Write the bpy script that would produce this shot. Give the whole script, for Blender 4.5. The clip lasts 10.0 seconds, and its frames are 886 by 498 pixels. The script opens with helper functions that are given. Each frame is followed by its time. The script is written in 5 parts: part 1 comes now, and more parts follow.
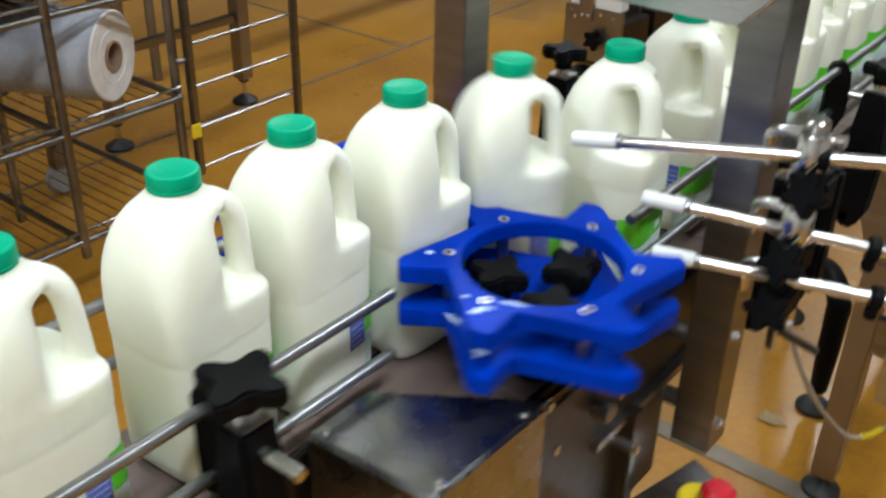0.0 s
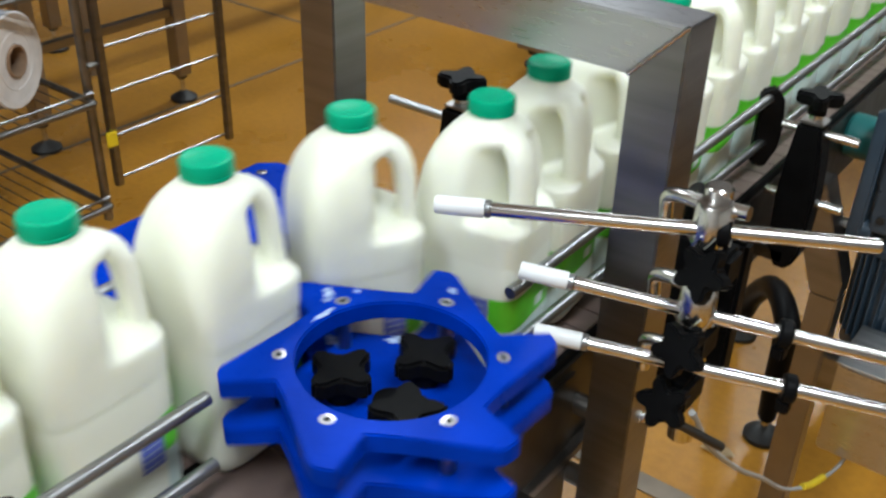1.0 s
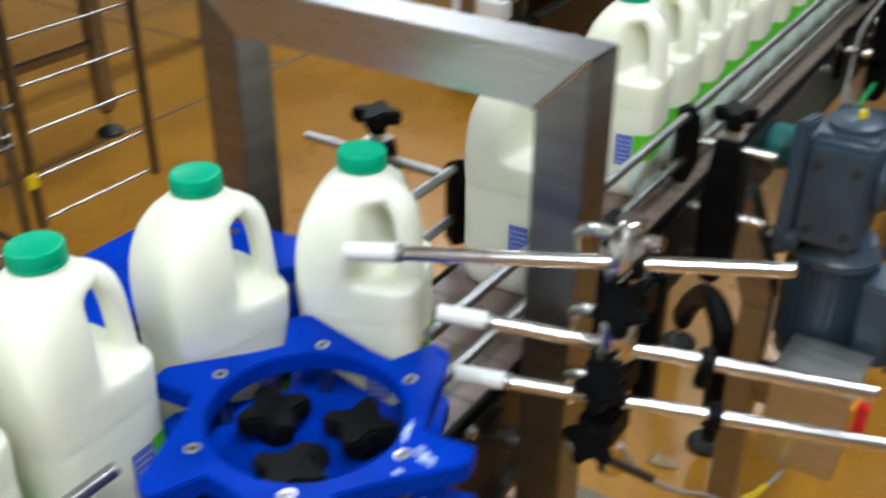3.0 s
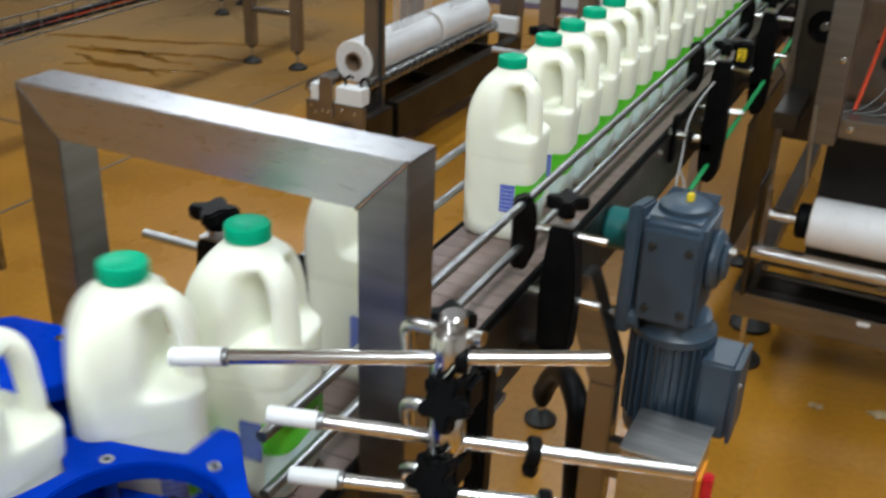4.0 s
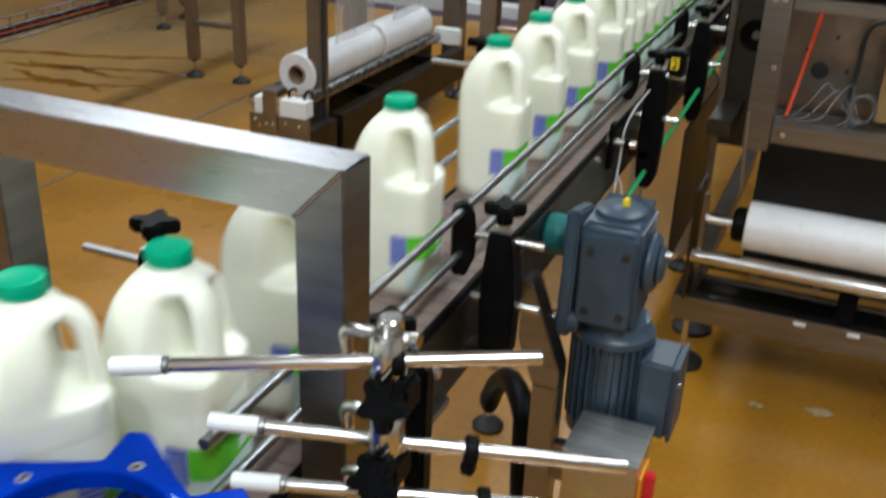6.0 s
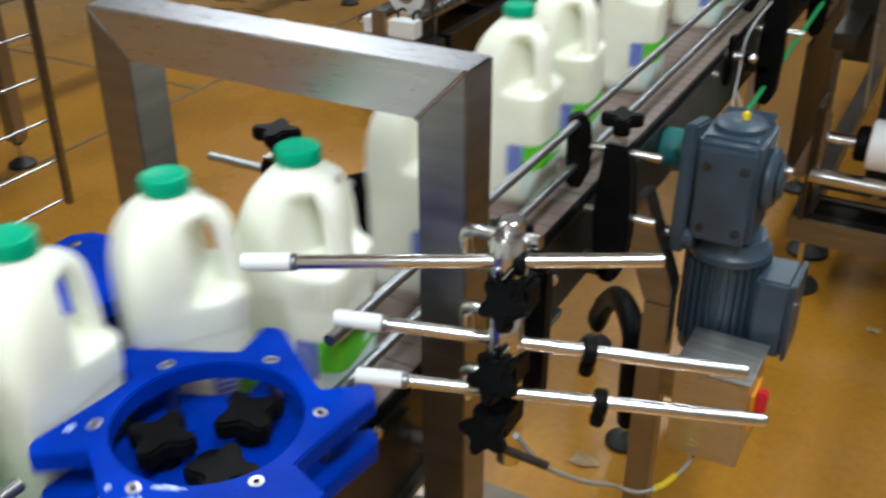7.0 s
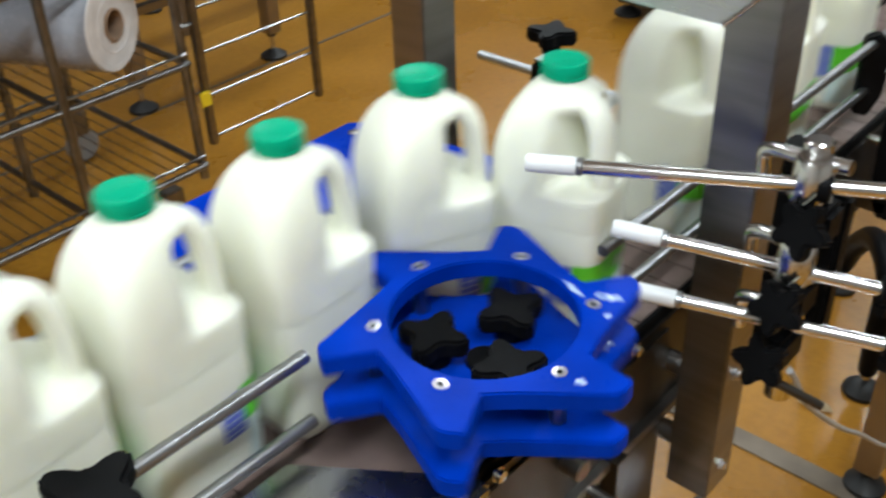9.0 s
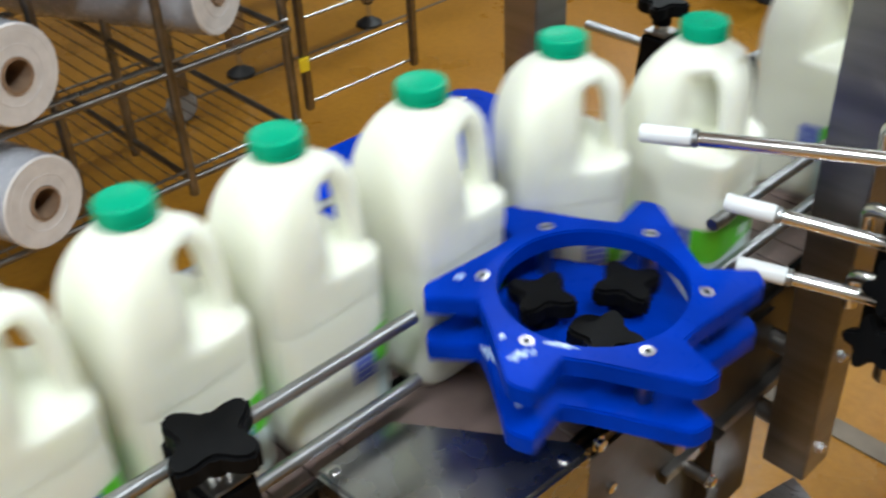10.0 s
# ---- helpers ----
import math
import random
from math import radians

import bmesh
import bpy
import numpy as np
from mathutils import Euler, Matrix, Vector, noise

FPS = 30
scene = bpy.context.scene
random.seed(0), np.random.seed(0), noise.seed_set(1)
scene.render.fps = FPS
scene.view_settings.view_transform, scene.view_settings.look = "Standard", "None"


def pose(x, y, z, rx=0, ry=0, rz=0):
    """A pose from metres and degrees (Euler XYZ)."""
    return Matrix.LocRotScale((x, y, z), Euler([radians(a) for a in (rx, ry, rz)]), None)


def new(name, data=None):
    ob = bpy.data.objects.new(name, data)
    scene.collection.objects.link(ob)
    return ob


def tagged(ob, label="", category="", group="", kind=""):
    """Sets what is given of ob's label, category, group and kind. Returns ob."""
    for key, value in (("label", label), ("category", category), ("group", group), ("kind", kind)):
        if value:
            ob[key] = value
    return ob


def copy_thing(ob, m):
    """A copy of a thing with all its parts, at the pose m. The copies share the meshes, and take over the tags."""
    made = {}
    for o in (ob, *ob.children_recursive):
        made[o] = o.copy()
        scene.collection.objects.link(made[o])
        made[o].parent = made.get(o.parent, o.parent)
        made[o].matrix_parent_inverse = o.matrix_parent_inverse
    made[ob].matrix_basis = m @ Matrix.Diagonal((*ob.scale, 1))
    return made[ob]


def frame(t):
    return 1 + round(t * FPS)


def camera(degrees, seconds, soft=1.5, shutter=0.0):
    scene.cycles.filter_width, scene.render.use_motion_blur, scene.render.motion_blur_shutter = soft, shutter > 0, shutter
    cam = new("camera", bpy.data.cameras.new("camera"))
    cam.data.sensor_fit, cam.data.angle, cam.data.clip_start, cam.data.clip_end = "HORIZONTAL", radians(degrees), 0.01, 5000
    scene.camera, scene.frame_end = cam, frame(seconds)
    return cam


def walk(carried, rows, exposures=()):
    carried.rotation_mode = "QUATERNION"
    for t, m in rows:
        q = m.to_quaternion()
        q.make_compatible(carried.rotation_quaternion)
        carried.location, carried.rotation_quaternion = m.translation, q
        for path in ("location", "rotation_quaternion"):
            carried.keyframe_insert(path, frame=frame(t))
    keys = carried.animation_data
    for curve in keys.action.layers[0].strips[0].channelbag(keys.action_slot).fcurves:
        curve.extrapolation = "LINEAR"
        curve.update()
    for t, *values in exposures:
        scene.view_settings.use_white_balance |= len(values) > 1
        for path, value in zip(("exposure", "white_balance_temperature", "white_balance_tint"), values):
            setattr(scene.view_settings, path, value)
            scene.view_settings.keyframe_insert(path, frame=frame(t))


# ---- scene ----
cam = camera(47.4, 10.0, soft=2.4, shutter=0.8)
METRES, EYE, TURN = 0.55, 1.5, 38.0
ROWS = [
    (0.0, 0.0, 0.0, 0.0, 0.62, -29.84, -1.08),
    (0.5, 0.198, 0.1499, 0.0183, 2.3, -29.38, -1.2),
    (1.0, 0.2191, 0.3269, 0.0113, -0.4, -31.0, -1.48),
    (1.5, 0.2069, 0.3848, 0.0147, -0.57, -33.53, -0.38),
    (2.0, 0.2009, 0.3926, 0.0151, 1.96, -33.65, 0.81),
    (2.5, 0.2163, 0.3921, 0.0154, 0.86, -32.8, 0.82),
    (3.0, 0.2752, 0.3811, 0.0351, -4.6, -30.18, -0.24),
    (4.5, 0.3689, 0.3546, 0.0954, -13.9, -22.98, -2.52),
    (5.0, 0.3721, 0.3327, 0.1122, -15.67, -20.7, -3.08),
    (6.5, 0.3545, 0.3064, 0.0662, -12.82, -27.57, -0.91),
    (7.0, 0.3294, 0.2938, 0.0549, -9.33, -29.1, 0.16),
    (7.5, 0.3128, 0.2937, 0.0471, -6.8, -30.52, 0.24),
    (8.0, 0.2808, 0.3039, 0.0302, -2.89, -31.99, 0.79),
    (8.5, 0.2451, 0.3213, 0.0254, 0.44, -32.92, 1.06),
    (9.0, 0.2146, 0.3283, 0.0236, 3.55, -33.72, 1.7),
    (9.5, 0.1974, 0.3237, 0.0219, 6.09, -34.56, 2.17),
    (10.0, 0.1703, 0.3077, 0.0199, 8.55, -35.03, 2.38),
]
walk(cam, [(t, pose(0, 0, EYE, 0, 0, TURN) @ pose(METRES * x, METRES * y, METRES * z, 90 + pitch, roll, yaw)) for t, x, y, z, yaw, pitch, roll in ROWS])

# ---------------------------------------------------------------- light
world = bpy.data.worlds.new("hall")
scene.world = world
world.use_nodes = True
world.node_tree.nodes["Background"].inputs[0].default_value = (0.75, 0.82, 0.95, 1)
world.node_tree.nodes["Background"].inputs[1].default_value = 0.012
LIGHT = 60.0
# no tube is in view; positions and gains set to brighten jugs and far floor
for lx, ly, gain in [(-3.2, 0.6, 0.58), (1.0, -0.5, 1.42), (-3.2, 4.6, 1.15), (0.9, 3.6, 0.95), (-1.4, -2.8, 1.2), (-1.4, 8.0, 0.8), (-5.6, 7.4, 0.5)]:
    ld = bpy.data.lights.new("unseen_ceiling_tube", "AREA")
    ld.shape, ld.size, ld.size_y, ld.energy, ld.color = "RECTANGLE", 0.35, 2.6, LIGHT * gain, (0.855, 0.955, 1.0)
    lo = new("unseen_ceiling_tube", ld)
    lo.matrix_world = pose(lx, ly, 4.3)
scene.view_settings.exposure = 0.80


# ---------------------------------------------------------------- materials
def mat(name, col, rough=0.5, metal=0.0, vary=0.15, scale=8.0, bump=0.0, bscale=60.0, stretch=(1, 1, 1), col2=None, rvary=0.1, **extra):
    m = bpy.data.materials.new(name)
    m.use_nodes = True
    nt = m.node_tree
    b = nt.nodes["Principled BSDF"]
    tc = nt.nodes.new("ShaderNodeTexCoord")
    mp = nt.nodes.new("ShaderNodeMapping")
    mp.inputs["Scale"].default_value = stretch
    nt.links.new(tc.outputs["Object"], mp.inputs[0])
    n1 = nt.nodes.new("ShaderNodeTexNoise")
    n1.inputs["Scale"].default_value = scale
    n1.inputs["Detail"].default_value = 6
    nt.links.new(mp.outputs[0], n1.inputs["Vector"])
    ramp = nt.nodes.new("ShaderNodeValToRGB")
    lo = [max(0, c * (1 - vary)) for c in col]
    hi = list(col2) if col2 else [min(1, c * (1 + vary)) for c in col]
    ramp.color_ramp.elements[0].position, ramp.color_ramp.elements[1].position = 0.3, 0.7
    ramp.color_ramp.elements[0].color, ramp.color_ramp.elements[1].color = (*lo, 1), (*hi, 1)
    nt.links.new(n1.outputs["Fac"], ramp.inputs[0])
    nt.links.new(ramp.outputs[0], b.inputs["Base Color"])
    b.inputs["Metallic"].default_value = metal
    n2 = nt.nodes.new("ShaderNodeTexNoise")
    n2.inputs["Scale"].default_value = bscale
    n2.inputs["Detail"].default_value = 4
    nt.links.new(mp.outputs[0], n2.inputs["Vector"])
    mr = nt.nodes.new("ShaderNodeMapRange")
    mr.inputs["To Min"].default_value, mr.inputs["To Max"].default_value = max(0.02, rough - rvary), min(1, rough + rvary)
    nt.links.new(n2.outputs["Fac"], mr.inputs["Value"])
    nt.links.new(mr.outputs[0], b.inputs["Roughness"])
    if bump:
        bp = nt.nodes.new("ShaderNodeBump")
        bp.inputs["Strength"].default_value = bump
        bp.inputs["Distance"].default_value = 0.002
        nt.links.new(n2.outputs["Fac"], bp.inputs["Height"])
        nt.links.new(bp.outputs[0], b.inputs["Normal"])
    for k, v in extra.items():
        if k == "Subsurface_Weight":
            b.inputs["Subsurface Radius"].default_value = (1.0, 1.0, 0.9)
        b.inputs[k.replace("_", " ")].default_value = v
    return m


M_MILK = mat("milk_hdpe", (0.88, 0.89, 0.765), 0.38, vary=0.03, scale=14, bump=0.05, bscale=220, rvary=0.05, Subsurface_Weight=0.8, Subsurface_Scale=0.02)
M_CAP = mat("green_cap_plastic", (0.0, 0.35, 0.19), 0.36, vary=0.08, Specular_IOR_Level=0.12)
M_LABEL = mat("green_label", (0.11, 0.60, 0.03), 0.45, vary=0.12, scale=40)
M_LABELW = mat("pale_label", (0.66, 0.80, 0.78), 0.45, vary=0.1, scale=60)
M_CODE = mat("barcode_blue", (0.11, 0.15, 0.56), 0.5, vary=0.3, scale=300)
M_BLUE = mat("blue_polymer", (0.0, 0.030, 0.36), 0.30, vary=0.25, scale=14, bump=0.08, bscale=120, Specular_IOR_Level=0.025)
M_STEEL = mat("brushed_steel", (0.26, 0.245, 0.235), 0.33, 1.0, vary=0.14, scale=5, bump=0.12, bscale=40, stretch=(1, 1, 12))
# portal beam steel: its brighter, bluer light put into the colour, posts kept darker
M_STEELH = mat("lit_brushed_steel_across", (0.53, 0.525, 0.55), 0.30, 1.0, vary=0.05, scale=5, bump=0.0, bscale=40, stretch=(1, 14, 14))
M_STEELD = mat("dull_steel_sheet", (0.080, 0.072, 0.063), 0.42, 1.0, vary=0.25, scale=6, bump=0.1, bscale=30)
M_FRAME = mat("brown_steel_profile", (0.33, 0.30, 0.27), 0.40, 1.0, vary=0.2, scale=4, bump=0.08, bscale=30)
M_CHROME = mat("polished_rod", (0.66, 0.65, 0.64), 0.20, 1.0, vary=0.05, rvary=0.05, scale=30)
M_RAIL = mat("grey_guide_rod", (0.36, 0.37, 0.38), 0.36, 1.0, vary=0.12, scale=30)
M_BLACK = mat("black_plastic", (0.004, 0.004, 0.0045), 0.46, vary=0.3, scale=30, bump=0.05, bscale=200, Specular_IOR_Level=0.06)
M_RUBBER = mat("black_rubber", (0.012, 0.012, 0.012), 0.55, vary=0.3, scale=20)
M_WHITE = mat("white_plastic", (0.78, 0.79, 0.80), 0.38, vary=0.04)
M_BELT = mat("brown_slat_chain", (0.17, 0.118, 0.105), 0.42, vary=0.16, scale=25, bump=0.15, bscale=120)
M_GEAR = mat("blue_grey_paint", (0.036, 0.060, 0.090), 0.38, vary=0.16, scale=14, bump=0.15, bscale=90)
M_TEAL = mat("teal_paint", (0.01, 0.13, 0.13), 0.4, vary=0.15)
M_FILM = mat("rolled_film", (0.46, 0.47, 0.52), 0.26, vary=0.07, scale=9, stretch=(1, 1, 1), Coat_Weight=0.5, Subsurface_Weight=0.15, Subsurface_Scale=0.01)
M_FILME = mat("film_roll_end", (0.74, 0.70, 0.68), 0.5, vary=0.08, scale=30)
M_FILMW = mat("white_film", (0.78, 0.78, 0.80), 0.3, vary=0.05, scale=9, Coat_Weight=0.4)
M_CORE = mat("cardboard_core", (0.30, 0.19, 0.12), 0.8, vary=0.2, scale=30)
M_WIRE = mat("zinc_wire", (0.27, 0.265, 0.26), 0.3, 1.0, vary=0.15, scale=40)
M_RACK = mat("worn_steel_tube", (0.22, 0.21, 0.20), 0.36, 1.0, vary=0.3, scale=18, bump=0.1, bscale=80)
M_RED = mat("red_plastic", (0.62, 0.015, 0.03), 0.3, vary=0.1)
M_YELLOW = mat("yellow_plastic", (0.75, 0.55, 0.02), 0.4, vary=0.1)
M_AMBER = mat("amber_plastic", (0.80, 0.30, 0.02), 0.4, vary=0.1)
M_ORANGE = mat("orange_cable", (0.70, 0.07, 0.02), 0.5, vary=0.15)
M_GREENC = mat("green_cord", (0.01, 0.30, 0.09), 0.5, vary=0.15)
M_GREYC = mat("grey_cable", (0.36, 0.36, 0.36), 0.5, vary=0.1)
M_PURPLE = mat("dark_purple_wall", (0.055, 0.028, 0.06), 0.5, vary=0.35, scale=1.5)
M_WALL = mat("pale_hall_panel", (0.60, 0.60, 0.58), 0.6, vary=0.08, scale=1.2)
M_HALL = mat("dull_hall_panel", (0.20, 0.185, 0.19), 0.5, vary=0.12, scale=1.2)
M_CEIL = mat("ceiling_panel", (0.55, 0.55, 0.54), 0.7, vary=0.08, scale=1.0)
M_CARD = mat("brown_board", (0.34, 0.20, 0.07), 0.6, vary=0.15, scale=6)
M_GREYBOX = mat("grey_enclosure", (0.32, 0.33, 0.34), 0.45, vary=0.08)
# near-black: the shade inside hollows is put into the colour
M_DARK = mat("interior_shade", (0.02, 0.018, 0.016), 0.7, vary=0.4, scale=5)
M_DRAIN = mat("steel_floor_strip", (0.17, 0.135, 0.10), 0.5, 0.4, vary=0.25, scale=9)
M_SPLASH = mat("spilt_milk", (0.20, 0.34, 0.72), 0.10, vary=0.3, scale=220, col2=(0.55, 0.68, 0.92), Coat_Weight=0.7)
M_THIN = mat("grey_thin_wire", (0.15, 0.15, 0.15), 0.5, vary=0.2)
M_LID = mat("bright_brushed_lid", (0.62, 0.61, 0.60), 0.40, 1.0, vary=0.25, scale=7, bump=0.1, bscale=30, stretch=(1, 12, 1))
M_PANEL = mat("dirty_steel_panel", (0.12, 0.098, 0.08), 0.34, 1.0, vary=0.3, scale=4.5, bump=0.08, bscale=20, col2=(0.40, 0.34, 0.30), rvary=0.12)
M_COVER = mat("smooth_dark_steel", (0.36, 0.36, 0.36), 0.27, 1.0, vary=0.2, scale=9, bump=0.05, bscale=30)
M_PUDDLE = mat("clear_film_scrap", (0.58, 0.45, 0.27), 0.2, vary=0.1, scale=60, bump=0.4, bscale=90)


def mat_floor():
    m = bpy.data.materials.new("ochre_resin_floor")
    m.use_nodes = True
    nt = m.node_tree
    b = nt.nodes["Principled BSDF"]
    tc = nt.nodes.new("ShaderNodeTexCoord")
    big = nt.nodes.new("ShaderNodeTexNoise")
    big.inputs["Scale"].default_value, big.inputs["Detail"].default_value = 1.3, 8
    fine = nt.nodes.new("ShaderNodeTexNoise")
    fine.inputs["Scale"].default_value, fine.inputs["Detail"].default_value = 45, 6
    for n in (big, fine):
        nt.links.new(tc.outputs["Object"], n.inputs["Vector"])
    r = nt.nodes.new("ShaderNodeValToRGB")
    r.color_ramp.elements[0].position, r.color_ramp.elements[1].position = 0.32, 0.68
    r.color_ramp.elements[0].color, r.color_ramp.elements[1].color = (0.285, 0.122, 0.0095, 1), (0.45, 0.205, 0.019, 1)
    nt.links.new(big.outputs["Fac"], r.inputs[0])
    mx = nt.nodes.new("ShaderNodeMixRGB")
    mx.blend_type, mx.inputs[0].default_value = "MULTIPLY", 0.35
    r2 = nt.nodes.new("ShaderNodeValToRGB")
    r2.color_ramp.elements[0].position, r2.color_ramp.elements[1].position = 0.3, 0.62
    r2.color_ramp.elements[0].color, r2.color_ramp.elements[1].color = (0.55, 0.5, 0.45, 1), (1, 1, 1, 1)
    nt.links.new(fine.outputs["Fac"], r2.inputs[0])
    nt.links.new(r.outputs[0], mx.inputs[1])
    nt.links.new(r2.outputs[0], mx.inputs[2])
    # far floor's pale sheen, painted into the colour as a ragged beige patch
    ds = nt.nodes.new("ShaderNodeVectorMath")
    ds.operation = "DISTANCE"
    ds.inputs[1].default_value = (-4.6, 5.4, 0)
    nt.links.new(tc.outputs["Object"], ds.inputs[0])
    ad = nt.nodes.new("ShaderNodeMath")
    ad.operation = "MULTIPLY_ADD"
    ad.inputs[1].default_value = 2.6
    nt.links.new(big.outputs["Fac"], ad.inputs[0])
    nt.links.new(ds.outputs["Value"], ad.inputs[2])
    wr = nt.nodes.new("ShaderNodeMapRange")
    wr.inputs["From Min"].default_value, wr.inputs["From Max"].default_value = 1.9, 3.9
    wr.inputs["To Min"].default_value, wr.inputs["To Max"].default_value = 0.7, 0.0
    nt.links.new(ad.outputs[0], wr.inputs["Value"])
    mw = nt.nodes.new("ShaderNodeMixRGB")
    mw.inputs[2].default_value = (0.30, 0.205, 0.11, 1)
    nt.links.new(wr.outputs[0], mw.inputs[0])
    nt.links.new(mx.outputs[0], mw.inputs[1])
    nt.links.new(mw.outputs[0], b.inputs["Base Color"])
    b.inputs["Coat Weight"].default_value, b.inputs["Coat Roughness"].default_value = 0.28, 0.14
    mr = nt.nodes.new("ShaderNodeMapRange")
    mr.inputs["To Min"].default_value, mr.inputs["To Max"].default_value = 0.16, 0.42
    nt.links.new(big.outputs["Fac"], mr.inputs["Value"])
    nt.links.new(mr.outputs[0], b.inputs["Roughness"])
    bp = nt.nodes.new("ShaderNodeBump")
    bp.inputs["Strength"].default_value, bp.inputs["Distance"].default_value = 0.2, 0.004
    nt.links.new(fine.outputs["Fac"], bp.inputs["Height"])
    nt.links.new(bp.outputs[0], b.inputs["Normal"])
    return m


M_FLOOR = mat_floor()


# ---------------------------------------------------------------- mesh helpers
def thing(name, label, category, group="", kind="", at=(0, 0, 0)):
    ob = new(name)
    ob.empty_display_size = 0.05
    ob.matrix_world = pose(*at)
    return tagged(ob, label, category, group, kind)


def mesh_of(name, bm, material, smooth=40):
    me = bpy.data.meshes.new(name)
    bmesh.ops.recalc_face_normals(bm, faces=bm.faces)
    bm.to_mesh(me)
    bm.free()
    mats = material if isinstance(material, (list, tuple)) else [material]
    for m in mats:
        me.materials.append(m)
    if smooth:
        me.shade_smooth()
        me.set_sharp_from_angle(angle=radians(smooth))
    return me


def part(name, bm, material, parent=None, label="", smooth=40):
    ob = new(name, mesh_of(name, bm, material, smooth))
    if parent:
        ob.parent = parent
    if label:
        ob["label"] = label
    return ob


def box(x0, x1, y0, y1, z0, z1, bev=0.0015, seg=2, bm=None):
    b = bmesh.new()
    bmesh.ops.create_cube(b, size=1)
    for v in b.verts:
        v.co = ((x0 + x1) / 2 + v.co.x * (x1 - x0), (y0 + y1) / 2 + v.co.y * (y1 - y0), (z0 + z1) / 2 + v.co.z * (z1 - z0))
    if bev:
        bmesh.ops.bevel(b, geom=list(b.edges), offset=bev, segments=seg, affect="EDGES")
    return merge(bm, b)


def merge(bm, b):
    if bm is None:
        return b
    me = bpy.data.meshes.new("tmp")
    b.to_mesh(me)
    b.free()
    bm.from_mesh(me)
    bpy.data.meshes.remove(me)
    return bm


def tube(points, r, seg=14, bm=None, closed=False, flat=1.0):
    """A round bar along points, capped."""
    b = bmesh.new()
    pts = [Vector(p) for p in points]
    rings = []
    up = None
    for i, p in enumerate(pts):
        if closed:
            d = pts[(i + 1) % len(pts)] - pts[i - 1]
        else:
            d = pts[min(i + 1, len(pts) - 1)] - pts[max(i - 1, 0)]
        d.normalize()
        if up is None:
            up = d.orthogonal().normalized()
        up = (up - d * up.dot(d)).normalized()
        side = d.cross(up)
        rr = r[i] if isinstance(r, (list, tuple)) else r
        rings.append([b.verts.new(p + (up * math.cos(a) + side * math.sin(a) * flat) * rr) for a in (2 * math.pi * k / seg for k in range(seg))])
    n = len(rings)
    for i in range(n if closed else n - 1):
        A, B = rings[i], rings[(i + 1) % n]
        for k in range(seg):
            b.faces.new((A[k], A[(k + 1) % seg], B[(k + 1) % seg], B[k]))
    if not closed:
        b.faces.new(rings[0][::-1])
        b.faces.new(rings[-1])
    return merge(bm, b)


def rod(p, q, r, seg=16, bev=0.15, bm=None):
    """A straight bar with softened ends."""
    p, q = Vector(p), Vector(q)
    d = (q - p).normalized() * r * bev
    return tube([p, p + d, q - d, q], [r * (1 - bev), r, r, r * (1 - bev)], seg, bm)


def lathe(profile, seg=32, bm=None, at=(0, 0, 0), caps=True):
    """Turn (radius, z) pairs round z."""
    b = bmesh.new()
    rings = [[b.verts.new((at[0] + r * math.cos(2 * math.pi * k / seg), at[1] + r * math.sin(2 * math.pi * k / seg), at[2] + z)) for k in range(seg)] for r, z in profile]
    for A, B in zip(rings, rings[1:]):
        for k in range(seg):
            b.faces.new((A[k], A[(k + 1) % seg], B[(k + 1) % seg], B[k]))
    if caps and profile[0][0] > 1e-6:
        b.faces.new(rings[0][::-1])
    if caps and profile[-1][0] > 1e-6:
        b.faces.new(rings[-1])
    bmesh.ops.remove_doubles(b, verts=b.verts, dist=1e-6)
    return merge(bm, b)


def prism(poly, z0, z1, bev=0.002, bm=None, m=None, hole=None):
    """A plate with outline poly from z0 to z1; hole: a second outline with as many points."""
    b = bmesh.new()
    if hole is None:
        lo = [b.verts.new((x, y, z0)) for x, y in poly]
        hi = [b.verts.new((x, y, z1)) for x, y in poly]
        n = len(poly)
        b.faces.new(lo[::-1])
        b.faces.new(hi)
        for i in range(n):
            b.faces.new((lo[i], lo[(i + 1) % n], hi[(i + 1) % n], hi[i]))
    else:
        rings = [[b.verts.new((x, y, z)) for x, y in ring] for ring, z in ((poly, z0), (poly, z1), (hole, z1), (hole, z0))]
        n = len(poly)
        for A, B in zip(rings, rings[1:] + rings[:1]):
            for i in range(n):
                b.faces.new((A[i], A[(i + 1) % n], B[(i + 1) % n], B[i]))
    bmesh.ops.recalc_face_normals(b, faces=b.faces)
    if bev:
        es = [e for e in b.edges if len(e.link_faces) == 2 and e.calc_face_angle(0) > 0.5]
        bmesh.ops.bevel(b, geom=es, offset=bev, segments=2, affect="EDGES", clamp_overlap=True)
    if m is not None:
        b.transform(m)
    return merge(bm, b)


def smooth_line(pts, n):
    """Catmull-Rom points through pts."""
    P = [Vector(p) for p in pts]
    P = [2 * P[0] - P[1]] + P + [2 * P[-1] - P[-2]]
    out = []
    for i in range(1, len(P) - 2):
        for k in range(n):
            t = k / n
            a, b, c, d = P[i - 1:i + 3]
            out.append(0.5 * ((2 * b) + (c - a) * t + (2 * a - 5 * b + 4 * c - d) * t * t + (3 * b - 3 * c + d - a) * t ** 3))
    out.append(P[-2])
    return out


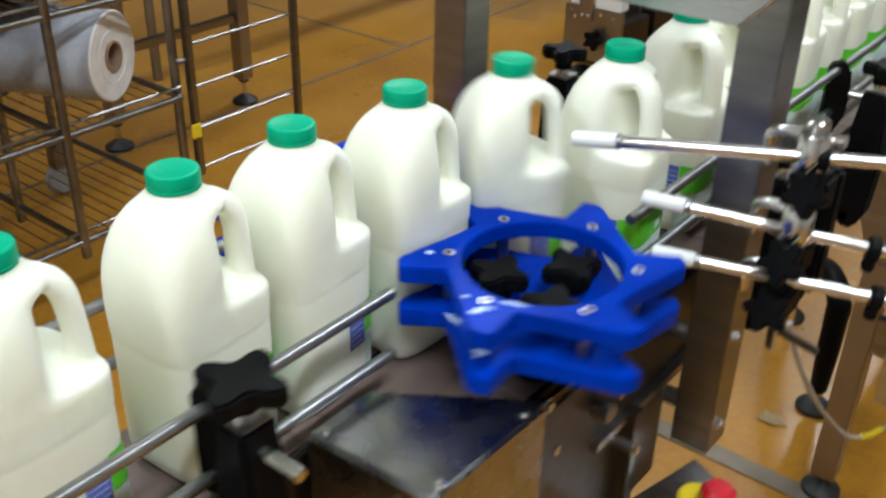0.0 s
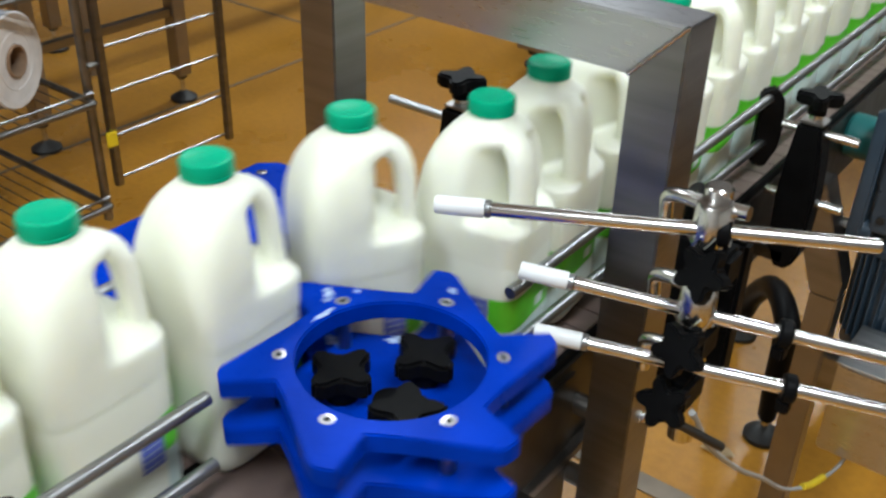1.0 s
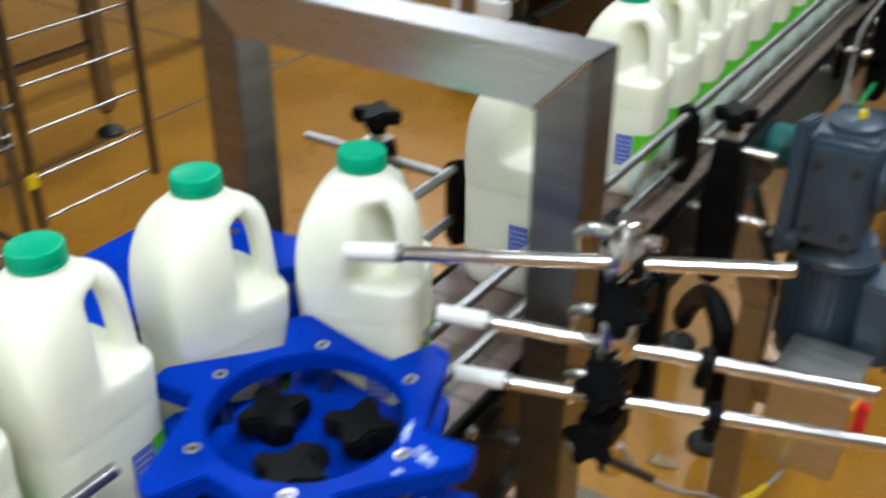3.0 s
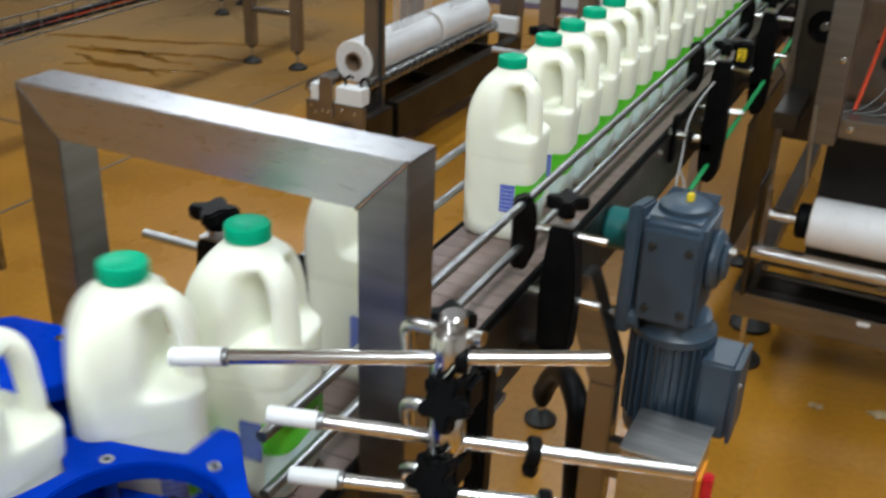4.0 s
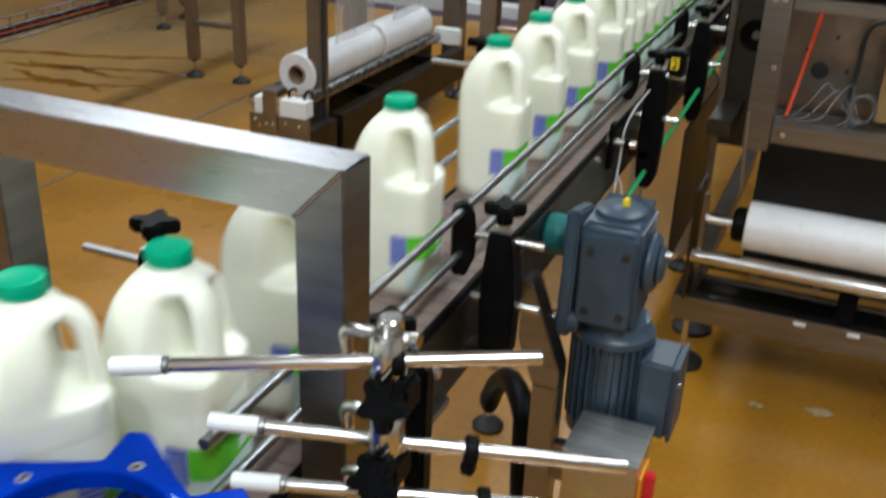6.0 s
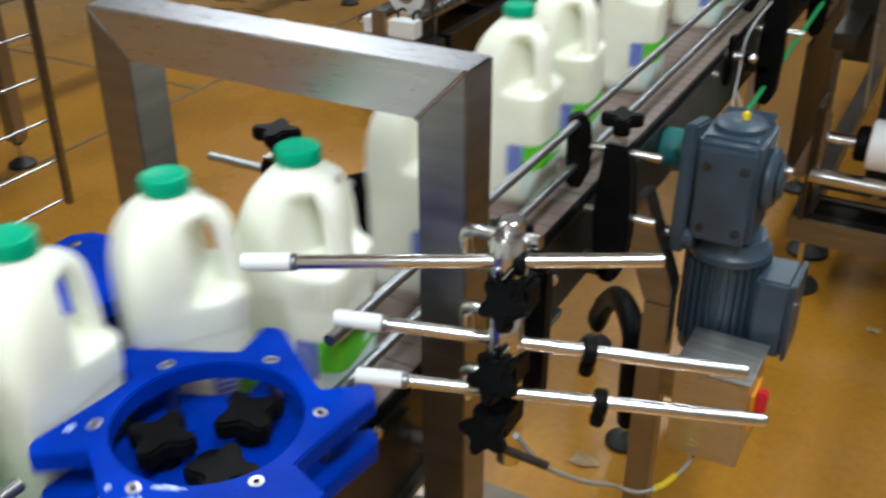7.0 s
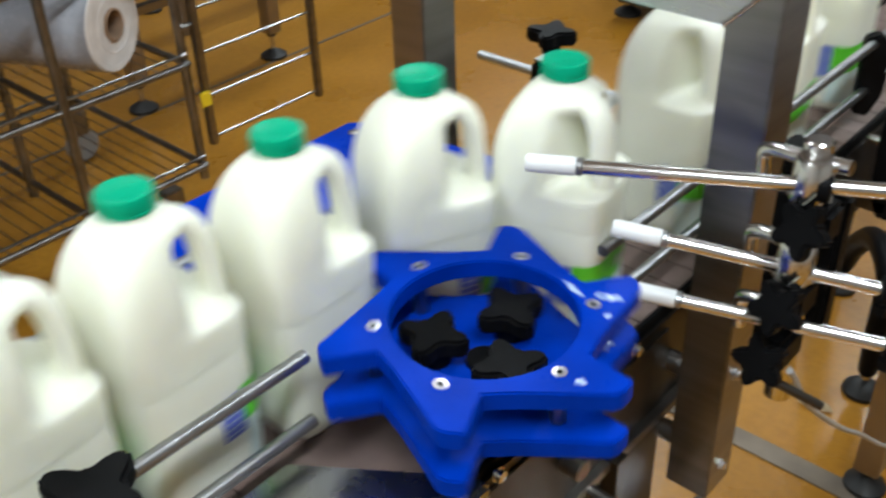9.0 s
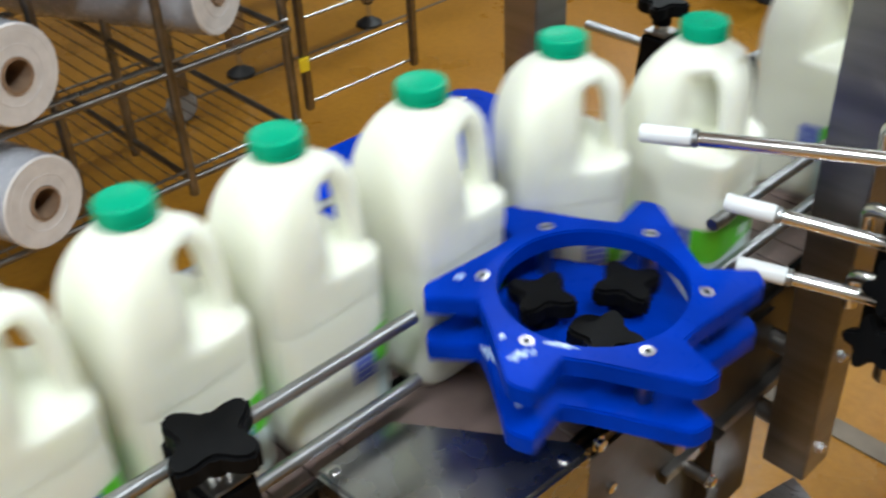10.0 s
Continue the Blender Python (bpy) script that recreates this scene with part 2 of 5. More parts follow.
def star_outline(n, r0, r1, per=8):
    out = []
    for k in range(n * per):
        a = 2 * math.pi * k / (n * per)
        w = 0.5 + 0.5 * math.cos(n * a)
        out.append(((r0 + (r1 - r0) * w ** 1.1) * math.cos(a), (r0 + (r1 - r0) * w ** 1.1) * math.sin(a)))
    return out


def lobed_knob(name, parent, m, n=5, r=0.028, h=0.02, stem=0.012):
    """A black hand knob with lobes on a stem; its axis is the z of m."""
    bm = prism(star_outline(n, r * 0.55, r), 0, h, 0.003, m=m)
    b = lathe([(stem, -h * 0.7), (stem, 0.002)], 16)
    b.transform(m)
    merge(bm, b)
    return part(name, bm, M_BLACK, parent)


def bolt(parent, p, axis="x", r=0.006, h=0.006, name="bolt"):
    bm = lathe([(r * 1.35, 0), (r * 1.35, h * 0.25), (r, h * 0.3), (r, h * 0.9), (r * 0.7, h)], 12)
    turn = {"x": pose(0, 0, 0, 0, 90, 0), "-x": pose(0, 0, 0, 0, -90, 0), "-y": pose(0, 0, 0, 90, 0, 0), "z": pose(0, 0, 0)}[axis]
    bm.transform(Matrix.Translation(p) @ turn)
    return part(name, bm, M_CHROME, parent)


def levelling_foot(parent, x, y, z=0.0, top=0.12, r=0.045):
    """Black disc foot with a threaded steel stem."""
    part("foot_disc", lathe([(r, 0), (r, 0.012), (r * 0.75, 0.02), (r * 0.35, 0.032), (0.012, 0.036)], 24, at=(x, y, z)), M_RUBBER, parent)
    part("foot_stem", rod((x, y, z + 0.03), (x, y, top), 0.009), M_CHROME, parent)


# ---------------------------------------------------------------- setting
def setting():
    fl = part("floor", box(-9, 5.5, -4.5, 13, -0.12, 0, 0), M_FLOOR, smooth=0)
    tagged(fl, "worn ochre resin factory floor, partly wet, pale sheen painted in", "floor", kind="structure")
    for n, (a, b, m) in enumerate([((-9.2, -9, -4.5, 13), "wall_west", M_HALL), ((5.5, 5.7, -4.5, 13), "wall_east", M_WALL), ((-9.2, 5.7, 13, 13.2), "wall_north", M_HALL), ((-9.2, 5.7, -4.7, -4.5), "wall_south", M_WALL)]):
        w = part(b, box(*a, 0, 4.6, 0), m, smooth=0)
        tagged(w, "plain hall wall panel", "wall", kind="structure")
    c = part("ceiling", box(-9.2, 5.7, -4.7, 13.2, 4.6, 4.8, 0), M_CEIL, smooth=0)
    tagged(c, "pale flat factory ceiling", "ceiling", kind="structure")


setting()


# ---------------------------------------------------------------- milk bottles
BASE = 0.872
HANDLE = radians(-21)


def rise(z):
    """The finished height of a level of the jug's section table."""
    return float(np.interp(z, [0, 0.0885, 0.1375, 0.2365, 0.3], [0, 0.133, 0.1765, 0.2665, 0.330]))


def section(z):
    """Half sizes, roundness (0 square, 1 round) of the jug at height z."""
    table = [(0.0, 0.052, 0.042, 0.25), (0.004, 0.056, 0.046, 0.22), (0.012, 0.0588, 0.0488, 0.2), (0.085, 0.0593, 0.0493, 0.2), (0.0885, 0.0588, 0.0488, 0.2), (0.092, 0.0597, 0.0497, 0.2),
             (0.125, 0.0606, 0.0506, 0.22), (0.15, 0.060, 0.0500, 0.26), (0.168, 0.0578, 0.0486, 0.32), (0.183, 0.0545, 0.0465, 0.40), (0.198, 0.0490, 0.0430, 0.5),
             (0.209, 0.0435, 0.0390, 0.62), (0.219, 0.0365, 0.0340, 0.76), (0.227, 0.0290, 0.0282, 0.9), (0.232, 0.0235, 0.0233, 0.98), (0.235, 0.0208, 0.0208, 1.0), (0.241, 0.0200, 0.0200, 1.0)]
    zs = [r[0] for r in table]
    a, b, q = [float(np.interp(z, zs, [r[i] for r in table])) for i in (1, 2, 3)]
    return 0.965 * a if z < 0.23 else a, 1.035 * b if z < 0.222 else b, q


def fused(name, bm, material, voxel, rounds):
    """One smooth closed skin round all the closed pieces of bm."""
    ob = bpy.data.objects.new("raw", mesh_of("raw", bm, material, 0))
    scene.collection.objects.link(ob)
    rm = ob.modifiers.new("skin", "REMESH")
    rm.mode, rm.voxel_size = "VOXEL", voxel
    sm = ob.modifiers.new("smooth", "SMOOTH")
    sm.factor, sm.iterations = 0.5, rounds
    me = bpy.data.meshes.new_from_object(ob.evaluated_get(bpy.context.evaluated_depsgraph_get()))
    bpy.data.objects.remove(ob)
    me.name = name
    if not me.materials:
        me.materials.append(material)
    me.shade_smooth()
    return me


def jug_mesh():
    bm = bmesh.new()
    N = 64
    levels = [0, 0.002, 0.005, 0.012, 0.03, 0.05, 0.07, 0.085, 0.087, 0.0885, 0.090, 0.092, 0.1, 0.108, 0.115, 0.120, 0.124, 0.128, 0.131, 0.134, 0.137, 0.140, 0.143, 0.146, 0.150, 0.157, 0.163, 0.169, 0.175, 0.181, 0.187, 0.193, 0.198, 0.203, 0.208, 0.213, 0.218, 0.222, 0.226, 0.229, 0.232, 0.235, 0.241]
    rings = []
    for z in levels:
        a, b, q = section(z)
        e = 2 + (1 - q) * 4.2
        ring = []
        for k in range(N):
            t = 2 * math.pi * k / N
            c, s = math.cos(t), math.sin(t)
            r = 1 / ((abs(c) / a) ** e + (abs(s) / b) ** e) ** (1 / e)
            # hand recess at the handle corner
            d = math.atan2(math.sin(t - HANDLE), math.cos(t - HANDLE))
            wz = max(0.0, min(1, (z - 0.127) / 0.014)) * max(0.0, min(1, (0.221 - z) / 0.020))
            wz = wz * wz * (3 - 2 * wz)
            cut = 0.0208 / max(0.2, math.cos(d)) if abs(d) < 1.35 else 1.0
            wa = 1.0 if cut < r else 0.0
            soft = math.log(math.exp(-r * 100) + math.exp(-min(cut, 0.2) * 100)) / -100
            r = r + (min(r, soft) - r) * wz
            # oval relief panels on the two broad faces
            if 0.096 < z < 0.16 and abs(s) > 0.7 and wa < 0.5:
                pr = ((c * r) / 0.034) ** 2 + ((z - 0.126) / 0.033) ** 2
                if pr < 1:
                    r -= 0.0006 * min(1, (1 - pr) * 4)
            ring.append(bm.verts.new((r * c, r * s, z)))
        rings.append(ring)
    for A, B in zip(rings, rings[1:]):
        for k in range(N):
            bm.faces.new((A[k], A[(k + 1) % N], B[(k + 1) % N], B[k]))
    bm.faces.new(rings[0][::-1])
    bm.faces.new(rings[-1])
    ch, sh = math.cos(HANDLE), math.sin(HANDLE)
    arc = [(0.010, 0.2205), (0.021, 0.2188), (0.031, 0.2150), (0.0390, 0.2085), (0.0435, 0.201), (0.0458, 0.192), (0.0472, 0.182), (0.0482, 0.171), (0.0490, 0.160), (0.0496, 0.149), (0.0500, 0.139), (0.0498, 0.130), (0.0485, 0.121), (0.046, 0.112)]
    rad = [0.0090, 0.0100, 0.0105, 0.0108, 0.0106, 0.0104, 0.0102, 0.0102, 0.0102, 0.0104, 0.0108, 0.0110, 0.0110, 0.0105]
    # broad handle band, flush with the shoulder
    side = Vector((-sh, ch, 0))
    path = [Vector((r * ch, r * sh, z)) for r, z in arc]
    bands = []
    for i, p in enumerate(path):
        d = (path[min(i + 1, len(path) - 1)] - path[max(i - 1, 0)]).normalized()
        out = side.cross(d)
        bands.append([bm.verts.new(p + side * 0.0155 * math.cos(a) + out * rad[i] * math.sin(a)) for a in (2 * math.pi * k / 20 for k in range(20))])
    for A, B in zip(bands, bands[1:]):
        for k in range(20):
            bm.faces.new((A[k], A[(k + 1) % 20], B[(k + 1) % 20], B[k]))
    bm.faces.new(bands[0][::-1])
    bm.faces.new(bands[-1])
    for v in bm.verts:
        v.co.z = rise(v.co.z)
    return fused("jug", bm, M_MILK, 0.0027, 5)


def cap_mesh():
    bm = bmesh.new()
    seg = 72
    prof = [(0.0200, 0.2365), (0.0220, 0.2365), (0.0222, 0.2378), (0.0222, 0.2392), (0.0215, 0.2396), (0.0215, 0.2404), (0.0216, 0.2488), (0.0208, 0.2510), (0.0185, 0.2516), (0.0175, 0.2511), (0.0001, 0.2511)]
    rings = []
    for i, (r, z) in enumerate(prof):
        rings.append([bm.verts.new(((r + (0.0004 if k % 2 and 5 <= i <= 6 else 0)) * math.cos(2 * math.pi * k / seg), (r + (0.0004 if k % 2 and 5 <= i <= 6 else 0)) * math.sin(2 * math.pi * k / seg), z)) for k in range(seg)])
    for A, B in zip(rings, rings[1:]):
        for k in range(seg):
            bm.faces.new((A[k], A[(k + 1) % seg], B[(k + 1) % seg], B[k]))
    for v in bm.verts:
        v.co.z = rise(v.co.z)
    return mesh_of("cap", bm, M_CAP, 35)


def wrap_mesh(name, a0, a1, z0, z1, off, material, n=26):
    """A label that lies on the jug's wall from azimuth a0 to a1."""
    bm = bmesh.new()
    cols = []
    for i in range(n + 1):
        t = radians(a0 + (a1 - a0) * i / n)
        c, s = math.cos(t), math.sin(t)
        col = []
        for z in (z0, (z0 + z1) / 2, z1):
            a, b, q = section(z)
            e = 2 + (1 - q) * 4.2
            r = 1 / ((abs(c) / a) ** e + (abs(s) / b) ** e) ** (1 / e)
            for o in (off, off - 0.0004):
                col.append(bm.verts.new(((r + o) * c, (r + o) * s, rise(z))))
        cols.append(col)
    for A, B in zip(cols, cols[1:]):
        for i in (0, 2):
            bm.faces.new((A[i], B[i], B[i + 2], A[i + 2]))
    return mesh_of(name, bm, material, 60)


JUG, CAP = jug_mesh(), cap_mesh()
LAB = wrap_mesh("label", -57, 61, 0.0405, 0.0650, 0.0006, M_LABEL)
LABW = wrap_mesh("lower_print", -57, 61, 0.010, 0.0398, 0.0006, M_LABELW)
CODE1 = wrap_mesh("barcode", -80, -58, 0.034, 0.0638, 0.0008, M_CODE, 8)
CODE2 = wrap_mesh("barcode", 62, 75, 0.0405, 0.0650, 0.0008, M_CODE, 8)
BARS = [wrap_mesh("print_bar", 3, 19, 0.045, 0.053, 0.0011, M_LABELW, 8)]
STRIPE = [wrap_mesh("code_stripe", -78.5, -59.5, 0.0367 + 0.0044 * k, 0.0372 + 0.0044 * k, 0.0011, M_LABELW, 6) for k in range(6)]


def bottle():
    t = thing("milk_bottle", "full white plastic milk jug, green cap and green label", "bottle", "milk bottles on the conveyor")
    made = {}
    for name, me, up in [("jug", JUG, ""), ("cap", CAP, ""), ("label", LAB, ""), ("lower_print", LABW, ""), ("barcode", CODE1, ""), ("barcode", CODE2, "label")] + [("print_bar", m, "label") for m in BARS] + [("code_stripe", m, "barcode") for m in STRIPE]:
        o = new(name, me)
        o.parent = made.get(up, t)
        made.setdefault(name, o)
    return t


FIRST, LAST = -21, 26
BOTTLES = {}


def bottles():
    one = bottle()
    for i in range(FIRST, LAST + 1):
        BOTTLES[i] = one if i == FIRST else copy_thing(one, pose(0, 0, 0))


bottles()


# ---------------------------------------------------------------- star wheel
STAR = (-0.4405, 0.720)
SPLASH = -25 + 60 * 5


def star_wheel():
    t = thing("star_wheel", "bright blue plastic six-armed star wheel that carries the milk bottles", "star wheel", at=(*STAR, 0.907))
    per = [(-19, 0.1365), (-16, 0.1395), (-9.5, 0.1385), (-5, 0.0960), (10, 0.0974), (25, 0.1088)]
    outline, fine = [], []
    for k in range(6):
        for a, r in per:
            fine.append((radians(a + 60 * k), r))
    for a, r in fine:
        outline.append((r * math.cos(a), r * math.sin(a)))
    # upper ring plate with a finer round hole
    dense_o, dense_h = [], []
    for (a, r), (a2, r2) in zip(fine, fine[1:] + [(fine[0][0] + 2 * math.pi, fine[0][1])]):
        for s in (0, 0.5):
            p = Vector((r * math.cos(a), r * math.sin(a))).lerp(Vector((r2 * math.cos(a2), r2 * math.sin(a2))), s)
            h = a + (a2 - a) * s
            dense_o.append((p.x, p.y))
            dense_h.append((0.0785 * math.cos(h), 0.0785 * math.sin(h)))
    part("upper_plate", prism(dense_o, 0.083, 0.101, 0.0015, hole=dense_h), M_BLUE, t)
    part("lower_plate", prism(outline, 0.034, 0.052, 0.0015), M_BLUE, t)
    for k in range(6):
        a = radians(-25 + 60 * k)
        x, y = 0.0912 * math.cos(a), 0.0912 * math.sin(a)
        part("spacer", lathe([(0.0065, 0.052), (0.0065, 0.083)], 14, at=(x, y, 0)), M_STEEL, t)
        part("screw", lathe([(0.0062, 0.1008), (0.0062, 0.1014), (0.0030, 0.1016), (0.0028, 0.1011)], 16, at=(x, y, 0)), M_STEELH, t)
        part("screw_socket", lathe([(0.0027, 0.1011), (0.0027, 0.1014), (0.0001, 0.1014)], 6, at=(x, y, 0)), M_BLACK, t)
    for k in range(3):
        a = radians(-36 + 120 * k)
        lobed_knob("clamp_knob", t, pose(0.043 * math.cos(a), 0.043 * math.sin(a), 0.066, 0, 0, 25 + 40 * k), 4, 0.033, 0.018, 0.015)
    # spilt milk round one arm: local angle, radius, height, radial and tangential half size
    rng = random.Random(9)
    for a, r, z, sr, st in ((SPLASH + 3, 0.1085, 0.1012, 0.008, 0.005), (SPLASH + 16, 0.0835, 0.1012, 0.0022, 0.014), (SPLASH + 7, 0.100, 0.1012, 0.003, 0.003), (SPLASH - 10, 0.1005, 0.1012, 0.004, 0.002), (SPLASH + 2, 0.101, 0.0522, 0.010, 0.007), (SPLASH - 32, 0.090, 0.0522, 0.005, 0.011), (SPLASH - 58, 0.110, 0.1012, 0.005, 0.003)):
        n = 28
        ph = rng.random() * 6
        rim = [1 + 0.28 * math.sin(2 * k * 2 * math.pi / n + ph) + 0.22 * math.sin(5 * k * 2 * math.pi / n + 2 * ph) + 0.12 * math.sin(9 * k * 2 * math.pi / n + ph) for k in range(n)]
        bm = bmesh.new()
        rings = [[bm.verts.new((f * sr * rim[k] * math.cos(2 * math.pi * k / n), f * st * rim[k] * math.sin(2 * math.pi * k / n), h)) for k in range(n)] for f, h in ((1.0, -0.0002), (0.92, 0.0006), (0.55, 0.0009))]
        for A, B in zip(rings, rings[1:]):
            for k in range(n):
                bm.faces.new((A[k], A[(k + 1) % n], B[(k + 1) % n], B[k]))
        bm.faces.new(rings[-1])
        bm.transform(pose(0, 0, 0, 0, 0, a) @ pose(r, 0, z))
        part("milk_splash", bm, M_SPLASH, t, "wet splash of spilt milk")
    part("hub", lathe([(0.02, -0.03), (0.02, 0.034), (0.016, 0.056), (0.0001, 0.057)], 24), M_BLACK, t)
    return t


WHEEL = star_wheel()


# ---------------------------------------------------------------- conveyors
def slat_mesh(w, pitch):
    bm = box(-w / 2, w / 2, -pitch / 2 + 0.0008, pitch / 2 - 0.0008, -0.005, 0, 0.0006, 1)
    return mesh_of("slat", bm, M_BELT, 30)


def guide_rail(name, pts, label, brackets=()):
    t = thing(name, label, "guide rail")
    for k in (0, 1):
        part("rail_rod", tube([(x, y, z[k]) for x, y, *z in pts], 0.0062, 12), M_RAIL, t)
    return t


def post_clamp(x, y, side, top=0.976, reach=0.058, kr=0.031, pin=0.062, low=0.765, label="black plastic rail clamp block with star knob beside the conveyor"):
    """A black upright clamp block with knob, cross pins and rail jaws; side +1 stands east of the rail."""
    t = thing("rail_clamp", label, "rail clamp", "rail clamps")
    bx = x + side * reach
    h = top - low
    bm = prism([(-0.012, -0.004), (0.0, -0.010), (0.014, -0.004), (0.024, 0.02), (0.028, 0.10), (0.024, h - 0.05), (0.0165, h), (-0.0165, h), (-0.022, h - 0.05), (-0.026, 0.10), (-0.022, 0.02)], -0.020, 0.020, 0.004, m=pose(bx, y, low, 90, 0, 0))
    part("block", bm, M_BLACK, t)
    part("top_plate", box(bx - 0.0165, bx + 0.0165, y - 0.0155, y + 0.0155, top, top + 0.003, 0.001), M_STEEL, t)
    kn = part("knob_stem", rod((bx, y, top), (bx, y, top + 0.024), 0.009), M_CHROME, t)
    lobed_knob("star_knob", kn, pose(bx, y, top + 0.024, 0, 0, 20), 4, kr, 0.018, 0.012)
    part("jaw", prism([(-0.016, -0.055), (0.004, -0.060), (0.017, -0.030), (0.019, 0.005), (0.015, 0.040), (0.004, 0.056), (-0.016, 0.048)], -0.011, 0.011, 0.003, m=pose(x - side * 0.002, y - 0.004, 0.955, 90, 0, 30 * side)), M_BLACK, t)
    for z in (top - 0.022 if side < 0 else 0.962, 0.862):
        part("cross_pin", rod((x + side * 0.012, y, z), (bx + side * (pin if side > 0 or z > 0.9 else 0.03), y, z), 0.006), M_CHROME if side > 0 else M_RAIL, t)
    part("foot_bracket", box(min(x, bx) - 0.004, max(x, bx) + 0.004, y - 0.02, y + 0.02, 0.765, 0.785, 0.002), M_STEELD, t)
    return t


def conveyors():
    out = thing("outfeed_conveyor", "steel conveyor with brown slat chain carrying capped milk bottles", "conveyor")
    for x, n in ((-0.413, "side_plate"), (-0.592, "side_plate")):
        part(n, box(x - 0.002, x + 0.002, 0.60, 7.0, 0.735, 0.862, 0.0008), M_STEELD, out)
    for x in (-0.4185, -0.5865):
        part("wear_strip", box(x - 0.003, x + 0.003, 0.61, 7.0, 0.855, 0.874, 0.001), M_BLACK, out)
    # bed takes the near-black interior shade as its colour
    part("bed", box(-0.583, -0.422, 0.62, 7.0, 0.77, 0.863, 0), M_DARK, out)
    for y in (0.80, 1.16, 1.9, 2.6, 3.3, 4.1, 4.9):
        part("cross_tie", rod((-0.60, y, 0.80), (-0.385, y, 0.80), 0.012), M_STEEL, out)
    for y, z, r in ((0.835, 0.735, 0.007),):
        part("standoff", rod((-0.411, y, z), (-0.372, y, z), r), M_STEEL, out)
        bolt(out, (-0.372, y, z), "x", 0.006, 0.007)
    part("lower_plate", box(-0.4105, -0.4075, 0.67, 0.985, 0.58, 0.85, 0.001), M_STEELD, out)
    part("channel", box(-0.4105, -0.398, 0.80, 1.4, 0.735, 0.748, 0.001), M_STEEL, out)
    for y, z in ((0.70, 0.86), (0.72, 0.79), (0.78, 0.865), (0.86, 0.78), (0.92, 0.86), (1.10, 0.78), (1.25, 0.85), (1.62, 0.80), (1.72, 0.85), (2.2, 0.85), (2.5, 0.79)):
        bolt(out, (-0.411, y, z), "x", 0.006, 0.008)
    lg = part("leg", box(-0.379, -0.331, 1.751, 1.799, 0.05, 0.575, 0.003), M_FRAME, out)
    levelling_foot(lg, -0.355, 1.775, 0, 0.07, 0.04)
    part("leg_bracket", prism([(-0.4105, 0.775), (-0.4105, 0.66), (-0.379, 0.576), (-0.331, 0.576), (-0.331, 0.61), (-0.393, 0.775)], -0.026, 0.026, 0.002, m=pose(0, 1.775, 0, 90, 0, 0)), M_STEEL, out, "bent bright steel leg bracket")
    for y in (3.6, 5.6):
        for x in (-0.595, -0.405):
            lg = part("leg", box(x - 0.022, x + 0.022, y - 0.022, y + 0.022, 0.06, 0.66, 0.002), M_FRAME, out)
            levelling_foot(lg, x, y, 0, 0.08, 0.04)
        part("leg_stub", box(-0.60, -0.405, y - 0.02, y + 0.02, 0.66, 0.76, 0.002), M_FRAME, out)
        part("leg_bracket", prism([(-0.43, 0.735), (-0.395, 0.735), (-0.345, 0.665), (-0.345, 0.635), (-0.375, 0.635)], -0.02, 0.02, 0.002, m=pose(0, y, 0, 90, 0, 0)), M_STEEL, out)
    part("transfer_plate", prism([(-0.582, 0.560), (-0.548, 0.566), (-0.536, 0.574), (-0.516, 0.588), (-0.400, 0.668), (-0.4235, 0.682), (-0.582, 0.682)], 0.83, 0.8705, 0.001), M_BELT, out, "brown worn plastic transfer plate")
    tray = part("end_cover", prism([(-0.536, 0.488), (-0.392, 0.494), (-0.387, 0.664), (-0.405, 0.664), (-0.516, 0.586), (-0.536, 0.572)], 0.72, 0.894, 0.004), M_COVER, out, "flat dull steel cover box at the belt end")
    for p in ((-0.398, 0.515, 0.894), (-0.398, 0.64, 0.894), (-0.524, 0.50, 0.894)):
        bolt(out, p, "z", 0.0045, 0.003)
    inf = thing("infeed_conveyor", "narrow steel conveyor with brown slat chain feeding the star wheel", "conveyor")
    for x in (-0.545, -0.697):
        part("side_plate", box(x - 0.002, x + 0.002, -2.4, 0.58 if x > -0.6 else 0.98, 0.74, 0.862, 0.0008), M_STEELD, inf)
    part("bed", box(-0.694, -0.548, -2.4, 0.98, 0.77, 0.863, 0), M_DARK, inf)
    for y in (-1.6, 0.2):
        for x in (-0.68, -0.56):
            lg = part("leg", box(x - 0.02, x + 0.02, y - 0.02, y + 0.02, 0.06, 0.80, 0.002), M_FRAME, inf)
            levelling_foot(lg, x, y, 0, 0.08, 0.04)
    for t, x, w, y0, n in ((out, -0.5025, 0.158, 0.70, 165), (inf, -0.621, 0.142, -2.38, 88)):
        me = slat_mesh(w, 0.0381)
        for k in range(n):
            o = new("slat", me)
            o.parent = t
            o.matrix_basis = pose(x, y0 + 0.0381 * k, 0.870 + (0.002 if t is out else 0.0))


conveyors()
guide_rail("guide_rail", [(-0.435, 0.884, 0.988, 0.922), (-0.424, 1.70, 1.0, 0.935), (-0.424, 6.9, 1.0, 0.935)], "pair of grey round guide rods along the outfeed belt")
guide_rail("guide_rail", [(-0.592, 1.07, 1.0, 0.935), (-0.592, 6.9, 1.0, 0.935)], "pair of grey round guide rods behind the bottles")
guide_rail("guide_rail", [(-0.533, 0.604, 0.990, 0.920), (-0.530, -2.3, 0.990, 0.920)], "pair of grey round guide rods along the infeed belt")
guide_rail("guide_rail", [(-0.708, 0.68, 1.0, 0.935), (-0.708, -2.3, 1.0, 0.935)], "pair of grey round guide rods behind the infeed bottles")
